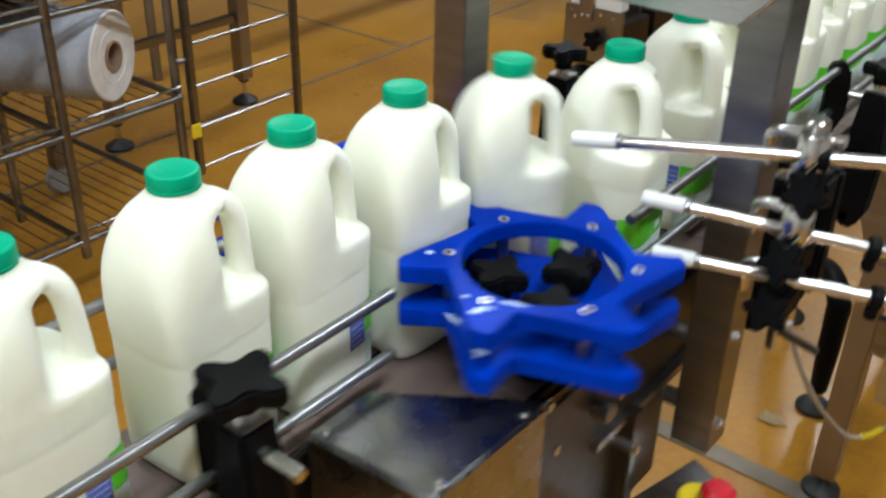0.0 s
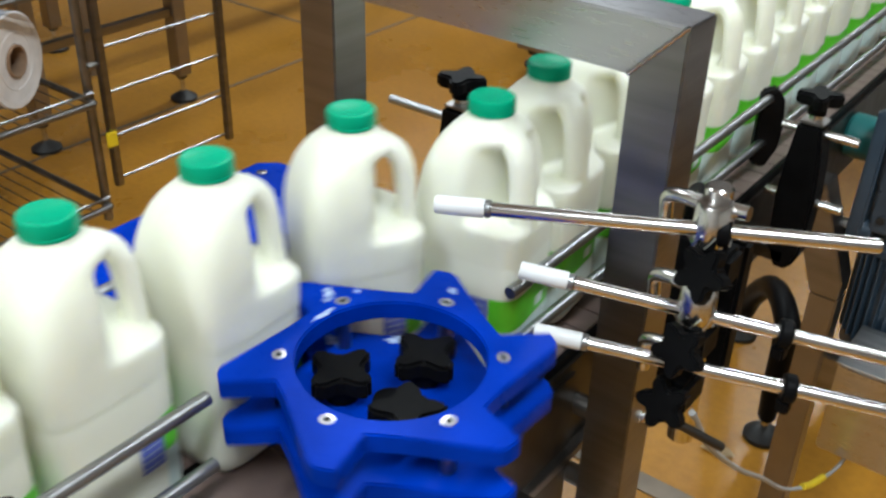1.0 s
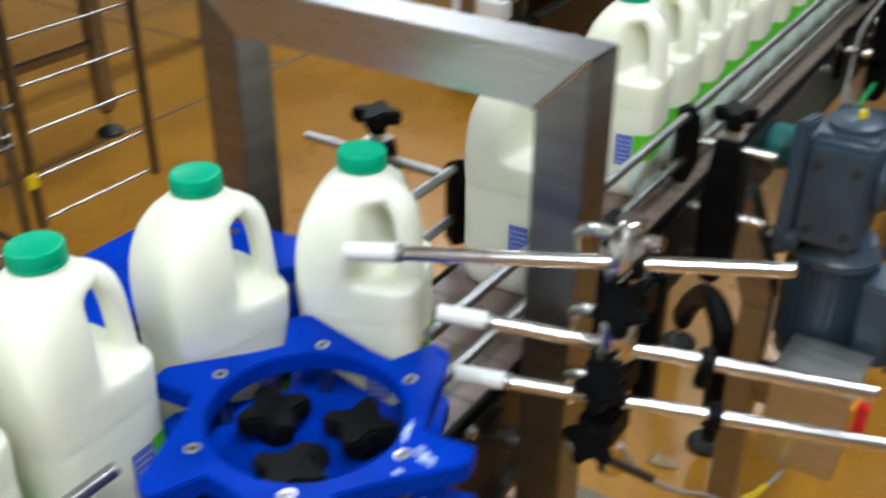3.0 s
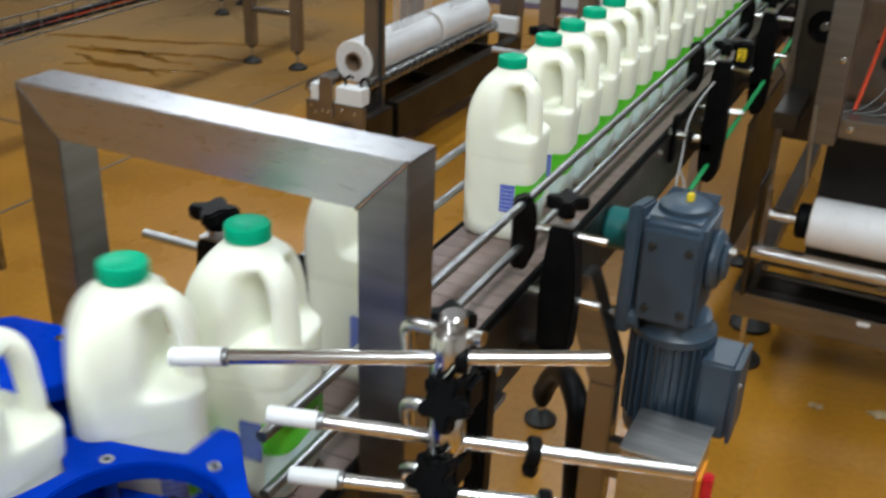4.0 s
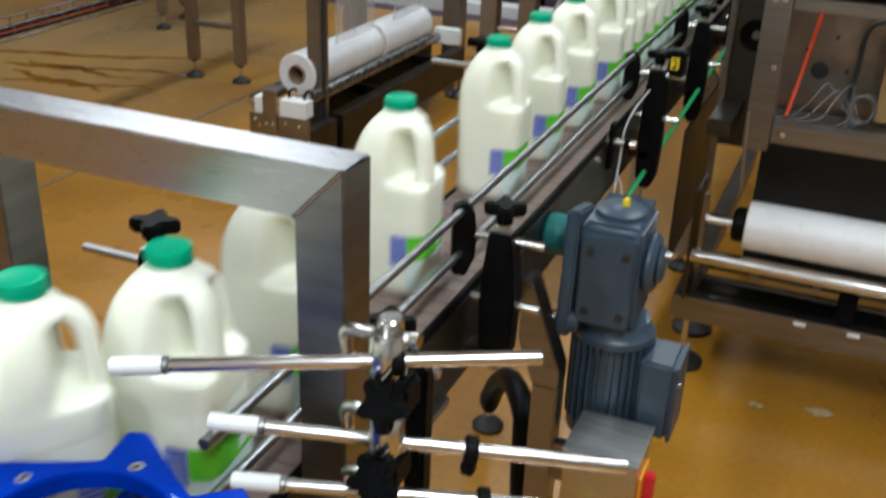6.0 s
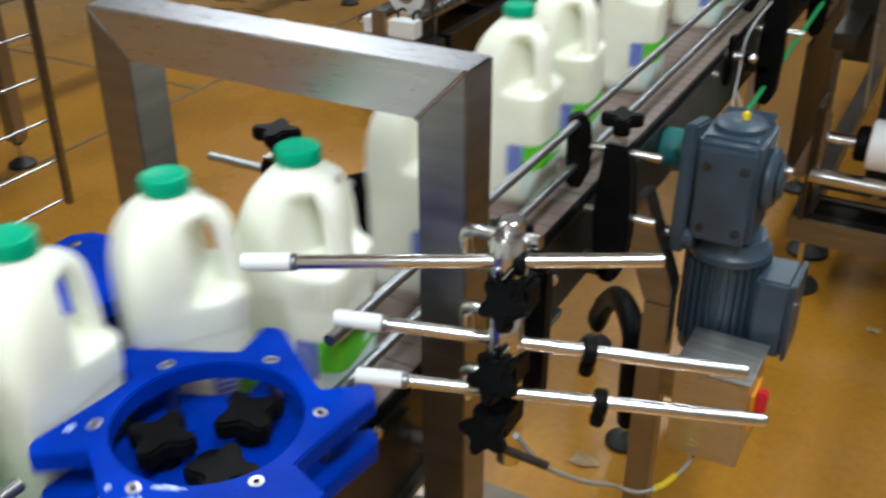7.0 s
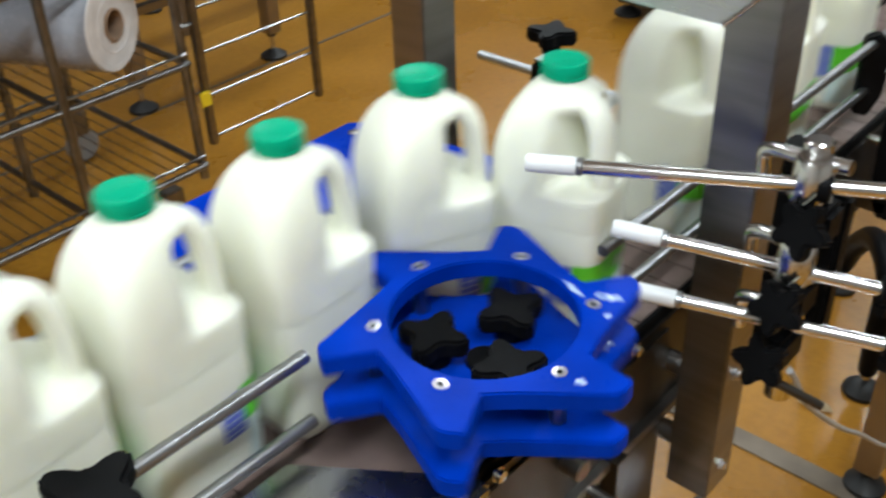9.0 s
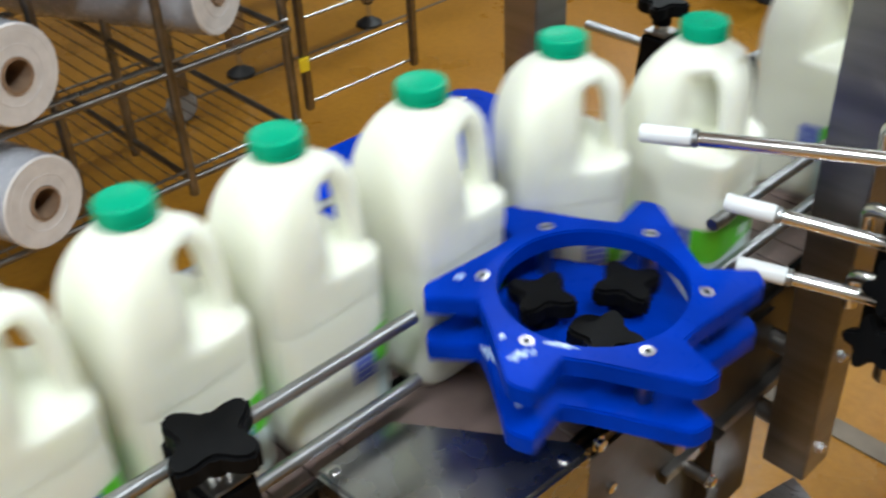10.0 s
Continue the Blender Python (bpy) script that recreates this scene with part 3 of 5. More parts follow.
for y in (1.13, 1.50, 2.52, 3.1, 3.8, 4.6):
    post_clamp(-0.424, y, 1, low=0.70 if y > 2 else 0.765)
for y in (1.18, 2.3, 3.65):
    post_clamp(-0.592, y, -1, 1.004, 0.121, 0.033, 0.117)
post_clamp(-0.533, 0.395, 1, 0.986, 0.030, 0.041)
post_clamp(-0.530, -0.5, 1, 1.0, 0.030, 0.041)


def bottle_guide():
    t = thing("curved_bottle_guide", "blue plastic guide block with curved inner edge behind the star wheel", "bottle guide")
    inner = []
    for a in range(205, 114, -7):
        r = 0.235
        inner.append((max(-0.70, STAR[0] + r * math.cos(radians(a))), STAR[1] + r * math.sin(radians(a))))
    poly = [(-0.794, 0.60), (-0.705, 0.60)] + inner + [(inner[-1][0], 0.945), (-0.62, 0.945), (-0.776, 0.922), (-0.794, 0.905)]
    for n, z in (("upper_plate", 0.983), ("lower_plate", 0.934)):
        part(n, prism(poly, z, z + 0.018, 0.0015), M_BLUE, t)
    for x, y in ((-0.77, 0.89), (-0.77, 0.66), (-0.70, 0.91)):
        part("spacer", rod((x, y, 0.80), (x, y, 0.983), 0.007), M_STEEL, t)
        part("screw", lathe([(0.006, 1.001), (0.006, 1.0025), (0.0001, 1.003)], 14, at=(x, y, 0)), M_CHROME, t)
    part("stay", box(-0.79, -0.695, 0.74, 0.78, 0.78, 0.80, 0.002), M_STEEL, t)


bottle_guide()


# ---------------------------------------------------------------- steel portal over the belt
def portal():
    t = thing("steel_portal", "brushed stainless square-tube portal frame standing over the conveyor", "portal frame")
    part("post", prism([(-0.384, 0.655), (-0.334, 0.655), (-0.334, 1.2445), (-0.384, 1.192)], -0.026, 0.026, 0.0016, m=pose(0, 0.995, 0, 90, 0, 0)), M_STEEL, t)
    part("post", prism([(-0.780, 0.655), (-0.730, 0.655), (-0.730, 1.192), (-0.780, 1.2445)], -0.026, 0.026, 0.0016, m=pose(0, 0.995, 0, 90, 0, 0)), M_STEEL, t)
    # same steel as the posts; the beam's brighter light sits in its colour
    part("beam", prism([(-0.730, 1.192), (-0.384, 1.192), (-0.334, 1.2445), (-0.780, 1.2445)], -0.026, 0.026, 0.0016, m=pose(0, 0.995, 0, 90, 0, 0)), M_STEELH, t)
    # mitred weld bead at the corner
    part("weld", tube([(-0.3345 - 0.05 * k / 14, 0.9685, 1.2445 - 0.052 * k / 14 + 0.001 * (k % 2)) for k in range(15)], 0.0021, 8), M_CHROME, t)
    for z in (0.70, 0.80):
        part("standoff", rod((-0.412, 0.995, z), (-0.384, 0.995, z), 0.012), M_STEEL, t)
        part("standoff", rod((-0.730, 0.995, z), (-0.594, 0.995, z), 0.012), M_STEEL, t)
    for z in (0.69, 0.82):
        bolt(t, (-0.334, 0.995, z), "x", 0.005, 0.006)


portal()


# ---------------------------------------------------------------- sensor rods
def rods():
    t = thing("rod_stand", "chromed post with black clamps and hooks holding three guide rods", "rod stand")
    part("upright", rod((-0.272, 0.948, 0.86), (-0.281, 0.955, 1.125), 0.0125, 20), M_CHROME, t)
    for z in (1.096, 1.015):
        part("collar", lathe([(0.0160, -0.018), (0.0175, -0.014), (0.0172, -0.006), (0.0160, 0.018), (0.0140, 0.021)], 24, at=(-0.276, 0.940, z)), M_CHROME, t)
        for k in range(9):
            a = 2 * math.pi * k / 9
            part("collar_ridge", rod((-0.276 + 0.0168 * math.cos(a), 0.940 + 0.0168 * math.sin(a), z - 0.016), (-0.276 + 0.0170 * math.cos(a + 0.5), 0.940 + 0.0170 * math.sin(a + 0.5), z - 0.004), 0.0017, 6), M_CHROME, t)
    for z, x1 in ((1.107, -0.250), (1.025, -0.279), (0.953, -0.279)):
        part("hook", tube(smooth_line([(x1, 0.949, z + 0.004), (-0.292, 0.951, z), (-0.314, 0.954, z - 0.002), (-0.3255, 0.957, z - 0.008), (-0.3270, 0.960, z - 0.022), (-0.3270, 0.965, z - 0.045)], 4), 0.0068, 12), M_CHROME, t)
    for x, y, z, a in ((-0.264, 0.918, 1.062, 0), (-0.271, 0.913, 0.984, 14), (-0.275, 0.906, 0.929, 30)):
        part("clamp_block", box(x - 0.014, x + 0.014, y + 0.004, 0.958, z - 0.018, z + 0.016, 0.005), M_BLACK, t)
        lobed_knob("star_knob", t, pose(x, y, z, 68, a, -12), 5, 0.0265, 0.016, 0.012)
    part("set_rod", rod((-0.262, 0.912, 0.905), (-0.225, 0.932, 0.884), 0.0045), M_STEELD, t)
    part("black_arm", prism([(-0.012, 0.925), (0.012, 0.925), (0.012, 1.055), (0.006, 1.07), (-0.010, 1.07)], -0.010, 0.010, 0.004, m=pose(-0.262, 0.980, 0, 90, 0, 90)), M_BLACK, t)
    for a, b, ring in (((-0.484, 0.83, 1.088), (-0.154, 0.996, 1.096), None), ((-0.419, 0.873, 1.026), (-0.074, 1.028, 0.984), 0.62), ((-0.40, 0.875, 0.966), (-0.05, 1.029, 0.937), 0.60)):
        r = thing("guide_rod", "polished steel rod with white plastic tip clamped across the conveyor", "rod", "clamped guide rods")
        a, b = Vector(a), Vector(b)
        d = (b - a).normalized()
        part("rod", rod(a + d * 0.03, b, 0.0066, 20, 0.2), M_CHROME, r)
        part("white_tip", tube([a, a + d * 0.002, a + d * 0.043, a + d * 0.044], [0.0068, 0.0082, 0.0084, 0.0078], 20), M_WHITE, r)
        part("lock_nut", rod(a + d * 0.044, a + d * 0.050, 0.0082, 12), M_RAIL, r)
        if ring:
            p = a + (b - a) * ring
            part("stop_collar", rod(p - d * 0.006, p + d * 0.006, 0.0135, 20), M_BLACK, r)
            part("collar_tab", box(p.x - 0.006, p.x + 0.006, p.y - 0.012, p.y + 0.002, p.z - 0.022, p.z - 0.008, 0.002), M_BLACK, r)
        else:
            p = a + (b - a) * 0.66
            part("stop_collar", rod(p - d * 0.006, p + d * 0.006, 0.0145, 20), M_BLACK, r)


rods()


# ---------------------------------------------------------------- gear motor and its leg box
def gear_motor():
    t = thing("gear_motor", "blue-grey painted gear motor with finned body hung on the conveyor side", "gear motor")
    cx, cy = -0.276, 1.85
    part("flange", rod((-0.411, cy + 0.03, 0.815), (cx - 0.072, cy + 0.03, 0.815), 0.038, 28), M_TEAL, t, "teal bearing flange")
    for k in range(4):
        a = radians(45 + 90 * k)
        bolt(t, (-0.366, cy + 0.03 + 0.030 * math.cos(a), 0.815 + 0.030 * math.sin(a)), "x", 0.006, 0.008)
    gc = part("gear_case", box(cx - 0.054, cx + 0.052, cy - 0.055, cy + 0.085, 0.69, 0.885, 0.010, 3), M_GEAR, t)
    part("front_plate", prism([(-0.046, 0.70), (0.046, 0.70), (0.046, 0.768), (0.043, 0.772), (0.046, 0.776), (0.046, 0.868), (-0.046, 0.868), (-0.046, 0.776), (-0.043, 0.772), (-0.046, 0.768)], -0.005, 0.005, 0.003, m=pose(cx, cy - 0.059, 0, 90, 0, 0)), M_GEAR, t)
    for x, z in ((cx - 0.030, 0.84), (cx + 0.031, 0.84), (cx - 0.030, 0.725), (cx + 0.031, 0.725)):
        part("plug", rod((x, cy - 0.069, z), (x, cy - 0.06, z), 0.007, 12), M_DARK, gc)
    part("top_cover", lathe([(0.044, 0.884), (0.044, 0.894), (0.038, 0.899), (0.0001, 0.899)], 32, at=(cx, cy + 0.01, 0)), M_GEAR, t)
    part("vent_plug", lathe([(0.007, 0.899), (0.007, 0.908), (0.005, 0.912), (0.0001, 0.913)], 10, at=(cx + 0.005, cy + 0.015, 0)), M_YELLOW, t, "small brass vent plug")
    for k in range(6):
        part("rib", box(cx - 0.042, cx + 0.044, cy + 0.045 + 0.007 * k, cy + 0.048 + 0.007 * k, 0.884, 0.892, 0.001), M_GEAR, t)
    part("end_cover", rod((cx + 0.05, cy + 0.02, 0.80), (cx + 0.072, cy + 0.02, 0.80), 0.054, 32), M_GEAR, t)
    part("end_cover", rod((cx + 0.071, cy + 0.02, 0.80), (cx + 0.082, cy + 0.02, 0.80), 0.034, 32), M_GEAR, t)
    part("torque_arm", prism([(-0.055, 0.90), (0.045, 0.88), (0.06, 0.80), (0.01, 0.70), (-0.035, 0.66), (-0.065, 0.665), (-0.07, 0.70), (-0.06, 0.80)], -0.012, 0.012, 0.004, m=pose(cx - 0.067, cy, 0, 90, 0, 90)), M_GEAR, t)
    part("arm_bush", rod((cx - 0.075, cy - 0.045, 0.69), (cx - 0.04, cy - 0.045, 0.69), 0.022), M_GEAR, t)
    part("arm_pin", rod((-0.411, cy - 0.045, 0.69), (cx - 0.06, cy - 0.045, 0.69), 0.011), M_CHROME, t)
    part("motor_neck", lathe([(0.062, 0.69), (0.066, 0.672), (0.074, 0.665), (0.074, 0.652)], 36, at=(cx + 0.01, cy + 0.015, 0)), M_GEAR, t)
    part("motor_body", lathe([(0.064, 0.652), (0.064, 0.485), (0.07, 0.48), (0.07, 0.455), (0.055, 0.44), (0.0001, 0.44)], 36, at=(cx + 0.01, cy + 0.015, 0)), M_GEAR, t)
    fin = mesh_of("fin", box(0.062, 0.076, -0.0014, 0.0014, 0.482, 0.65, 0.0004, 1), M_GEAR, 0)
    for k in range(30):
        o = new("fin", fin)
        o.parent = t
        o.matrix_basis = pose(cx + 0.01, cy + 0.015, 0, 0, 0, 12 * k)
    tb = part("terminal_box", box(cx + 0.075, cx + 0.135, cy - 0.045, cy + 0.055, 0.49, 0.64, 0.006, 3), M_GEAR, t)
    part("box_lid", box(cx + 0.1355, cx + 0.143, cy - 0.048, cy + 0.058, 0.487, 0.643, 0.003), M_GEAR, tb)
    bolt(t, (cx + 0.143, cy - 0.03, 0.60), "x", 0.004, 0.004)
    bolt(t, (cx + 0.082, cy + 0.02, 0.82), "x", 0.006, 0.012)


def isolator():
    t = thing("isolator_box", "steel switch box with red and yellow handle on conveyor leg", "switch box")
    part("enclosure", box(-0.285, -0.160, 1.655, 1.783, 0.345, 0.523, 0.004), M_STEELH, t)
    part("lid_rim", box(-0.288, -0.157, 1.652, 1.786, 0.5235, 0.5275, 0.0015), M_LID, t)
    part("yellow_plate", box(-0.1595, -0.154, 1.69, 1.755, 0.405, 0.48, 0.001), M_AMBER, t)
    part("red_handle", box(-0.1535, -0.136, 1.71, 1.733, 0.41, 0.475, 0.004), M_RED, t)
    part("strap", box(-0.330, -0.2855, 1.753, 1.778, 0.38, 0.46, 0.002), M_STEEL, t)
    c = thing("sensor_cable", "grey sensor cable with yellow marker hanging below the conveyor", "cable")
    pts = [(-0.262, 0.94, 0.90), (-0.262, 1.02, 0.80), (-0.275, 1.2, 0.63), (-0.285, 1.35, 0.50), (-0.275, 1.48, 0.385), (-0.255, 1.58, 0.335), (-0.24, 1.66, 0.325), (-0.235, 1.69, 0.346)]
    part("cable", tube(smooth_line(pts, 6), 0.0034, 8), M_GREYC, c)
    part("marker", tube(smooth_line([(-0.263, 1.535, 0.356), (-0.257, 1.57, 0.339), (-0.25, 1.61, 0.330)], 3), 0.006, 8), M_YELLOW, c, "yellow cable marker sleeve")


def bipod():
    t = thing("bipod_support", "black plastic bipod support with two round feet under the conveyor", "support")
    feet = [(-0.47, 2.04), (-0.67, 2.38)]
    part("bridge", tube(smooth_line([(-0.47, 2.04, 0.26), (-0.475, 2.05, 0.295), (-0.52, 2.125, 0.305), (-0.58, 2.23, 0.26), (-0.64, 2.33, 0.16), (-0.67, 2.38, 0.08)], 5), 0.027, 12), M_BLACK, t)
    for (x, y), top in zip(feet, (0.28, 0.10)):
        lg = part("leg", tube([(x, y, 0.05), (x, y, 0.06), (x, y, 0.5 * (top + 0.06)), (x, y, top)], [0.014, 0.02, 0.025, 0.026], 14), M_BLACK, t)
        part("stem", rod((x, y, 0.02), (x, y, 0.07), 0.009), M_CHROME, lg)
        part("foot", lathe([(0.042, 0), (0.042, 0.010), (0.032, 0.02), (0.014, 0.034), (0.0001, 0.036)], 24, at=(x, y, 0)), M_RUBBER, lg)


def estop():
    t = thing("emergency_stop", "red mushroom button on yellow base on a bent steel plate", "push button")
    part("plate", prism([(-0.405, 0.885), (-0.30, 0.86), (-0.265, 0.985), (-0.37, 1.035)], 0.575, 0.585, 0.001), M_STEELH, t)
    part("plate_side", prism([(-0.37, 1.035), (-0.265, 0.985), (-0.262, 0.989), (-0.367, 1.039)], 0.48, 0.5745, 0.0008), M_STEELD, t)
    part("base", rod((-0.325, 0.945, 0.585), (-0.325, 0.945, 0.612), 0.026, 24), M_YELLOW, t)
    part("mushroom", lathe([(0.012, 0.612), (0.012, 0.622), (0.021, 0.624), (0.0215, 0.632), (0.015, 0.640), (0.0001, 0.642)], 24, at=(-0.301, 0.945, 0)), M_RED, t)
    part("neck", rod((-0.313, 0.945, 0.60), (-0.301, 0.945, 0.622), 0.011), M_BLACK, t)
    part("hanger", box(-0.41, -0.39, 0.87, 0.89, 0.575, 0.75, 0.001), M_STEELD, t)


gear_motor()
isolator()
bipod()
estop()


# ---------------------------------------------------------------- film rolls
def film_roll(name, label, a, b, r, core, skin=None):
    """A roll of clear film from a to b with a cardboard core."""
    t = thing(name, label, "film roll", "film rolls")
    a, b = Vector(a), Vector(b)
    L = (b - a).length
    turn = Matrix.Translation(a) @ (b - a).to_track_quat("Z", "Y").to_matrix().to_4x4()
    bm = lathe([(core, 0.002), (r - 0.004, 0.0), (r, 0.004), (r, L - 0.004), (r - 0.004, L), (core, L - 0.002), (core, 0.002)], 48, caps=False)
    bm.transform(turn)
    o = part("film", bm, [skin or M_FILM, M_FILME], t)
    for f in o.data.polygons:
        n = (turn.to_3x3().inverted() @ f.normal).z
        f.material_index = 1 if abs(n) > 0.7 else 0
    for k in range(2):
        rr = core + (r - core) * (0.35 + 0.4 * k)
        bm = lathe([(rr, 0.0012), (rr + 0.0012, -0.0002), (rr + 0.0024, 0.0012)], 48, caps=False)
        bm.transform(turn)
        part("end_ridge", bm, M_FILME, t)
    bm = lathe([(core - 0.006, -0.004), (core - 0.0008, -0.004), (core - 0.0008, L + 0.004), (core - 0.006, L + 0.004), (core - 0.006, -0.004)], 32, caps=False)
    bm.transform(turn)
    part("core", bm, M_CORE, t, "brown cardboard core")
    return t


# ---------------------------------------------------------------- wire trolley with rolls
def trolley():
    t = thing("wire_trolley", "worn steel wire shelf trolley holding rolls of film", "trolley")
    X0, X1, Y0, Y1 = -2.10, -2.78, 0.30, 1.55
    posts = [(X0, 1.20), (X0, 0.62), (X0, Y0), (X1, Y0), (X1, 0.85), (X1, Y1), (X0 - 0.02, Y1), (X0 - 0.30, 1.20), (X0 - 0.12, 0.96)]
    for x, y in posts:
        part("post", rod((x, y, 0.17), (x, y, 1.65), 0.0125, 12), M_RACK, t)
    for z in (0.215, 0.505, 0.80, 1.10):
        for a, b in (((X0, Y0), (X0, Y1)), ((X1, Y0), (X1, Y1)), ((X0, Y0), (X1, Y0)), ((X0, Y1), (X1, Y1)), ((X0, 1.20), (X1, 1.20)), ((X0, 0.62), (X1, 0.62))):
            part("shelf_bar", rod((*a, z), (*b, z), 0.009, 10), M_RACK, t)
            if a[0] == b[0]:
                part("shelf_wire", rod((a[0], a[1], z + 0.028), (b[0], b[1], z + 0.028), 0.0042, 8), M_WIRE, t)
        me = mesh_of("shelf_wire", rod((X0, 0, 0), (X1, 0, 0), 0.0018, 6), M_WIRE, 40)
        n = 34 if z < 0.6 else 14
        for k in range(n):
            o = new("shelf_wire", me)
            o.parent = t
            o.matrix_basis = pose(0, Y0 + (Y1 - Y0) * (k + 0.5) / n, z + 0.010)
    for x, y in ((X0 - 0.04, 1.45), (X0, Y0), (X1, Y0), (X1, Y1)):
        part("caster_fork", box(x - 0.018, x + 0.018, y - 0.03, y + 0.03, 0.09, 0.17, 0.004), M_RACK, t)
        part("caster_wheel", rod((x - 0.014, y, 0.055), (x + 0.014, y, 0.055), 0.055, 24), M_GREYBOX, t, "grey rubber caster wheel")
    part("yellow_tag", box(X0 + 0.012, X0 + 0.020, 1.558, 1.588, 0.385, 0.425, 0.002), M_YELLOW, t)
    c = thing("storage_crate", "black plastic crate standing on the trolley shelf", "crate")
    part("body", prism([(-2.72, 0.70), (-2.20, 0.70), (-2.20, 1.42), (-2.72, 1.42)], 0.833, 1.06, 0.01), M_RUBBER, c)
    part("rim", box(-2.735, -2.185, 0.685, 1.435, 1.061, 1.085, 0.005), M_RUBBER, c)
    g = thing("wire_gate", "hinged gate of steel tube with thin horizontal wires beside the trolley", "gate")
    for y in (1.585, 1.965):
        part("upright", box(X0 - 0.010, X0 + 0.010, y - 0.011, y + 0.011, 0.265, 1.6, 0.003), M_STEEL, g)
    for k in range(11):
        part("wire", rod((X0, 1.60, 0.285 + 0.118 * k), (X0, 1.952, 0.285 + 0.118 * k), 0.0034, 8), M_WIRE, g)
    part("hinge", rod((X0 - 0.004, 1.548, 0.60), (X0 - 0.004, 1.585, 0.60), 0.008), M_RACK, g)
    for p, r, L, az in (((-2.06, 0.845, 0.640), 0.110, 0.62, 17), ((-2.04, 0.815, 0.350), 0.108, 0.62, 17), ((-2.165, 1.405, 0.640), 0.115, 0.60, 27)):
        p, d = Vector(p), Vector((math.cos(radians(az)), math.sin(radians(az)), 0))
        film_roll("film_roll", "roll of clear film wrapped in loose plastic on the trolley shelf", p, p - d * L, r, 0.040)


trolley()


def scrap(name, at, r, label):
    bm = bmesh.new()
    rng = random.Random(int(at[0] * 100) + 7)
    n = 14
    rim = [bm.verts.new((at[0] + r * (0.5 + 0.5 * rng.random()) * math.cos(2 * math.pi * k / n) * 1.5, at[1] + r * (0.5 + 0.5 * rng.random()) * math.sin(2 * math.pi * k / n), at[2] + 0.002 + 0.006 * rng.random())) for k in range(n)]
    mid = bm.verts.new((at[0], at[1], at[2] + 0.012))
    for k in range(n):
        bm.faces.new((mid, rim[k], rim[(k + 1) % n]))
    bmesh.ops.solidify(bm, geom=list(bm.faces), thickness=0.001)
    o = part(name, bm, M_PUDDLE)
    return tagged(o, label, "plastic scrap", "floor scraps")


for p, r in (((-0.03, 2.80, 0), 0.018), ((0.13, 2.84, 0), 0.03), ((-0.53, 1.93, 0), 0.03)):
    scrap("film_scrap", p, r, "crumpled scrap of clear film on the floor")


# ---------------------------------------------------------------- stand behind the trolley
def stand(name, label, legs, top, z, foot=0.05, cross=0):
    t = thing(name, label, "machine stand")
    for x, y in legs:
        lg = part("leg", box(x - 0.028, x + 0.028, y - 0.028, y + 0.028, 0.10, z, 0.003), M_FRAME, t)
        part("stem_nut", rod((x, y, 0.085), (x, y, 0.10), 0.02, 6), M_STEELD, lg)
        levelling_foot(lg, x, y, 0, 0.10, foot)
    part("top", box(*top, z, z + 0.06, 0.004), M_STEELD, t)
    xs = sorted({p[0] for p in legs})
    for x in xs:
        ys = sorted(p[1] for p in legs if p[0] == x)
        if len(ys) > 1:
            part("rail", box(x - 0.015, x + 0.015, ys[0] + 0.03, ys[-1] - 0.03, 0.33, 0.36, 0.002), M_STEEL, t)
    if cross:
        (ax, ay), (bx, by) = legs[0], legs[1]
        part("rail", rod((ax + 0.028, ay, cross), (bx - 0.028, by, cross), 0.016, 14), M_STEEL, t)
    return t


stand("machine_stand", "brown steel machine stand on round black feet behind the trolley", [(-2.94, 1.88), (-2.94, 2.47), (-3.75, 1.88), (-3.75, 2.47)], (-3.9, -2.85, 1.75, 2.6), 1.0)
stand("machine_stand", "tall steel stand with narrow legs on black feet", [(-3.36, 4.83), (-3.07, 4.85)], (-3.5, -2.95, 4.7, 5.0), 1.25, 0.05, 0.30)
stand("machine_stand", "tall steel stand with narrow legs on black feet", [(-4.23, 5.69), (-4.30, 6.02)], (-4.8, -3.9, 5.5, 6.2), 1.2)


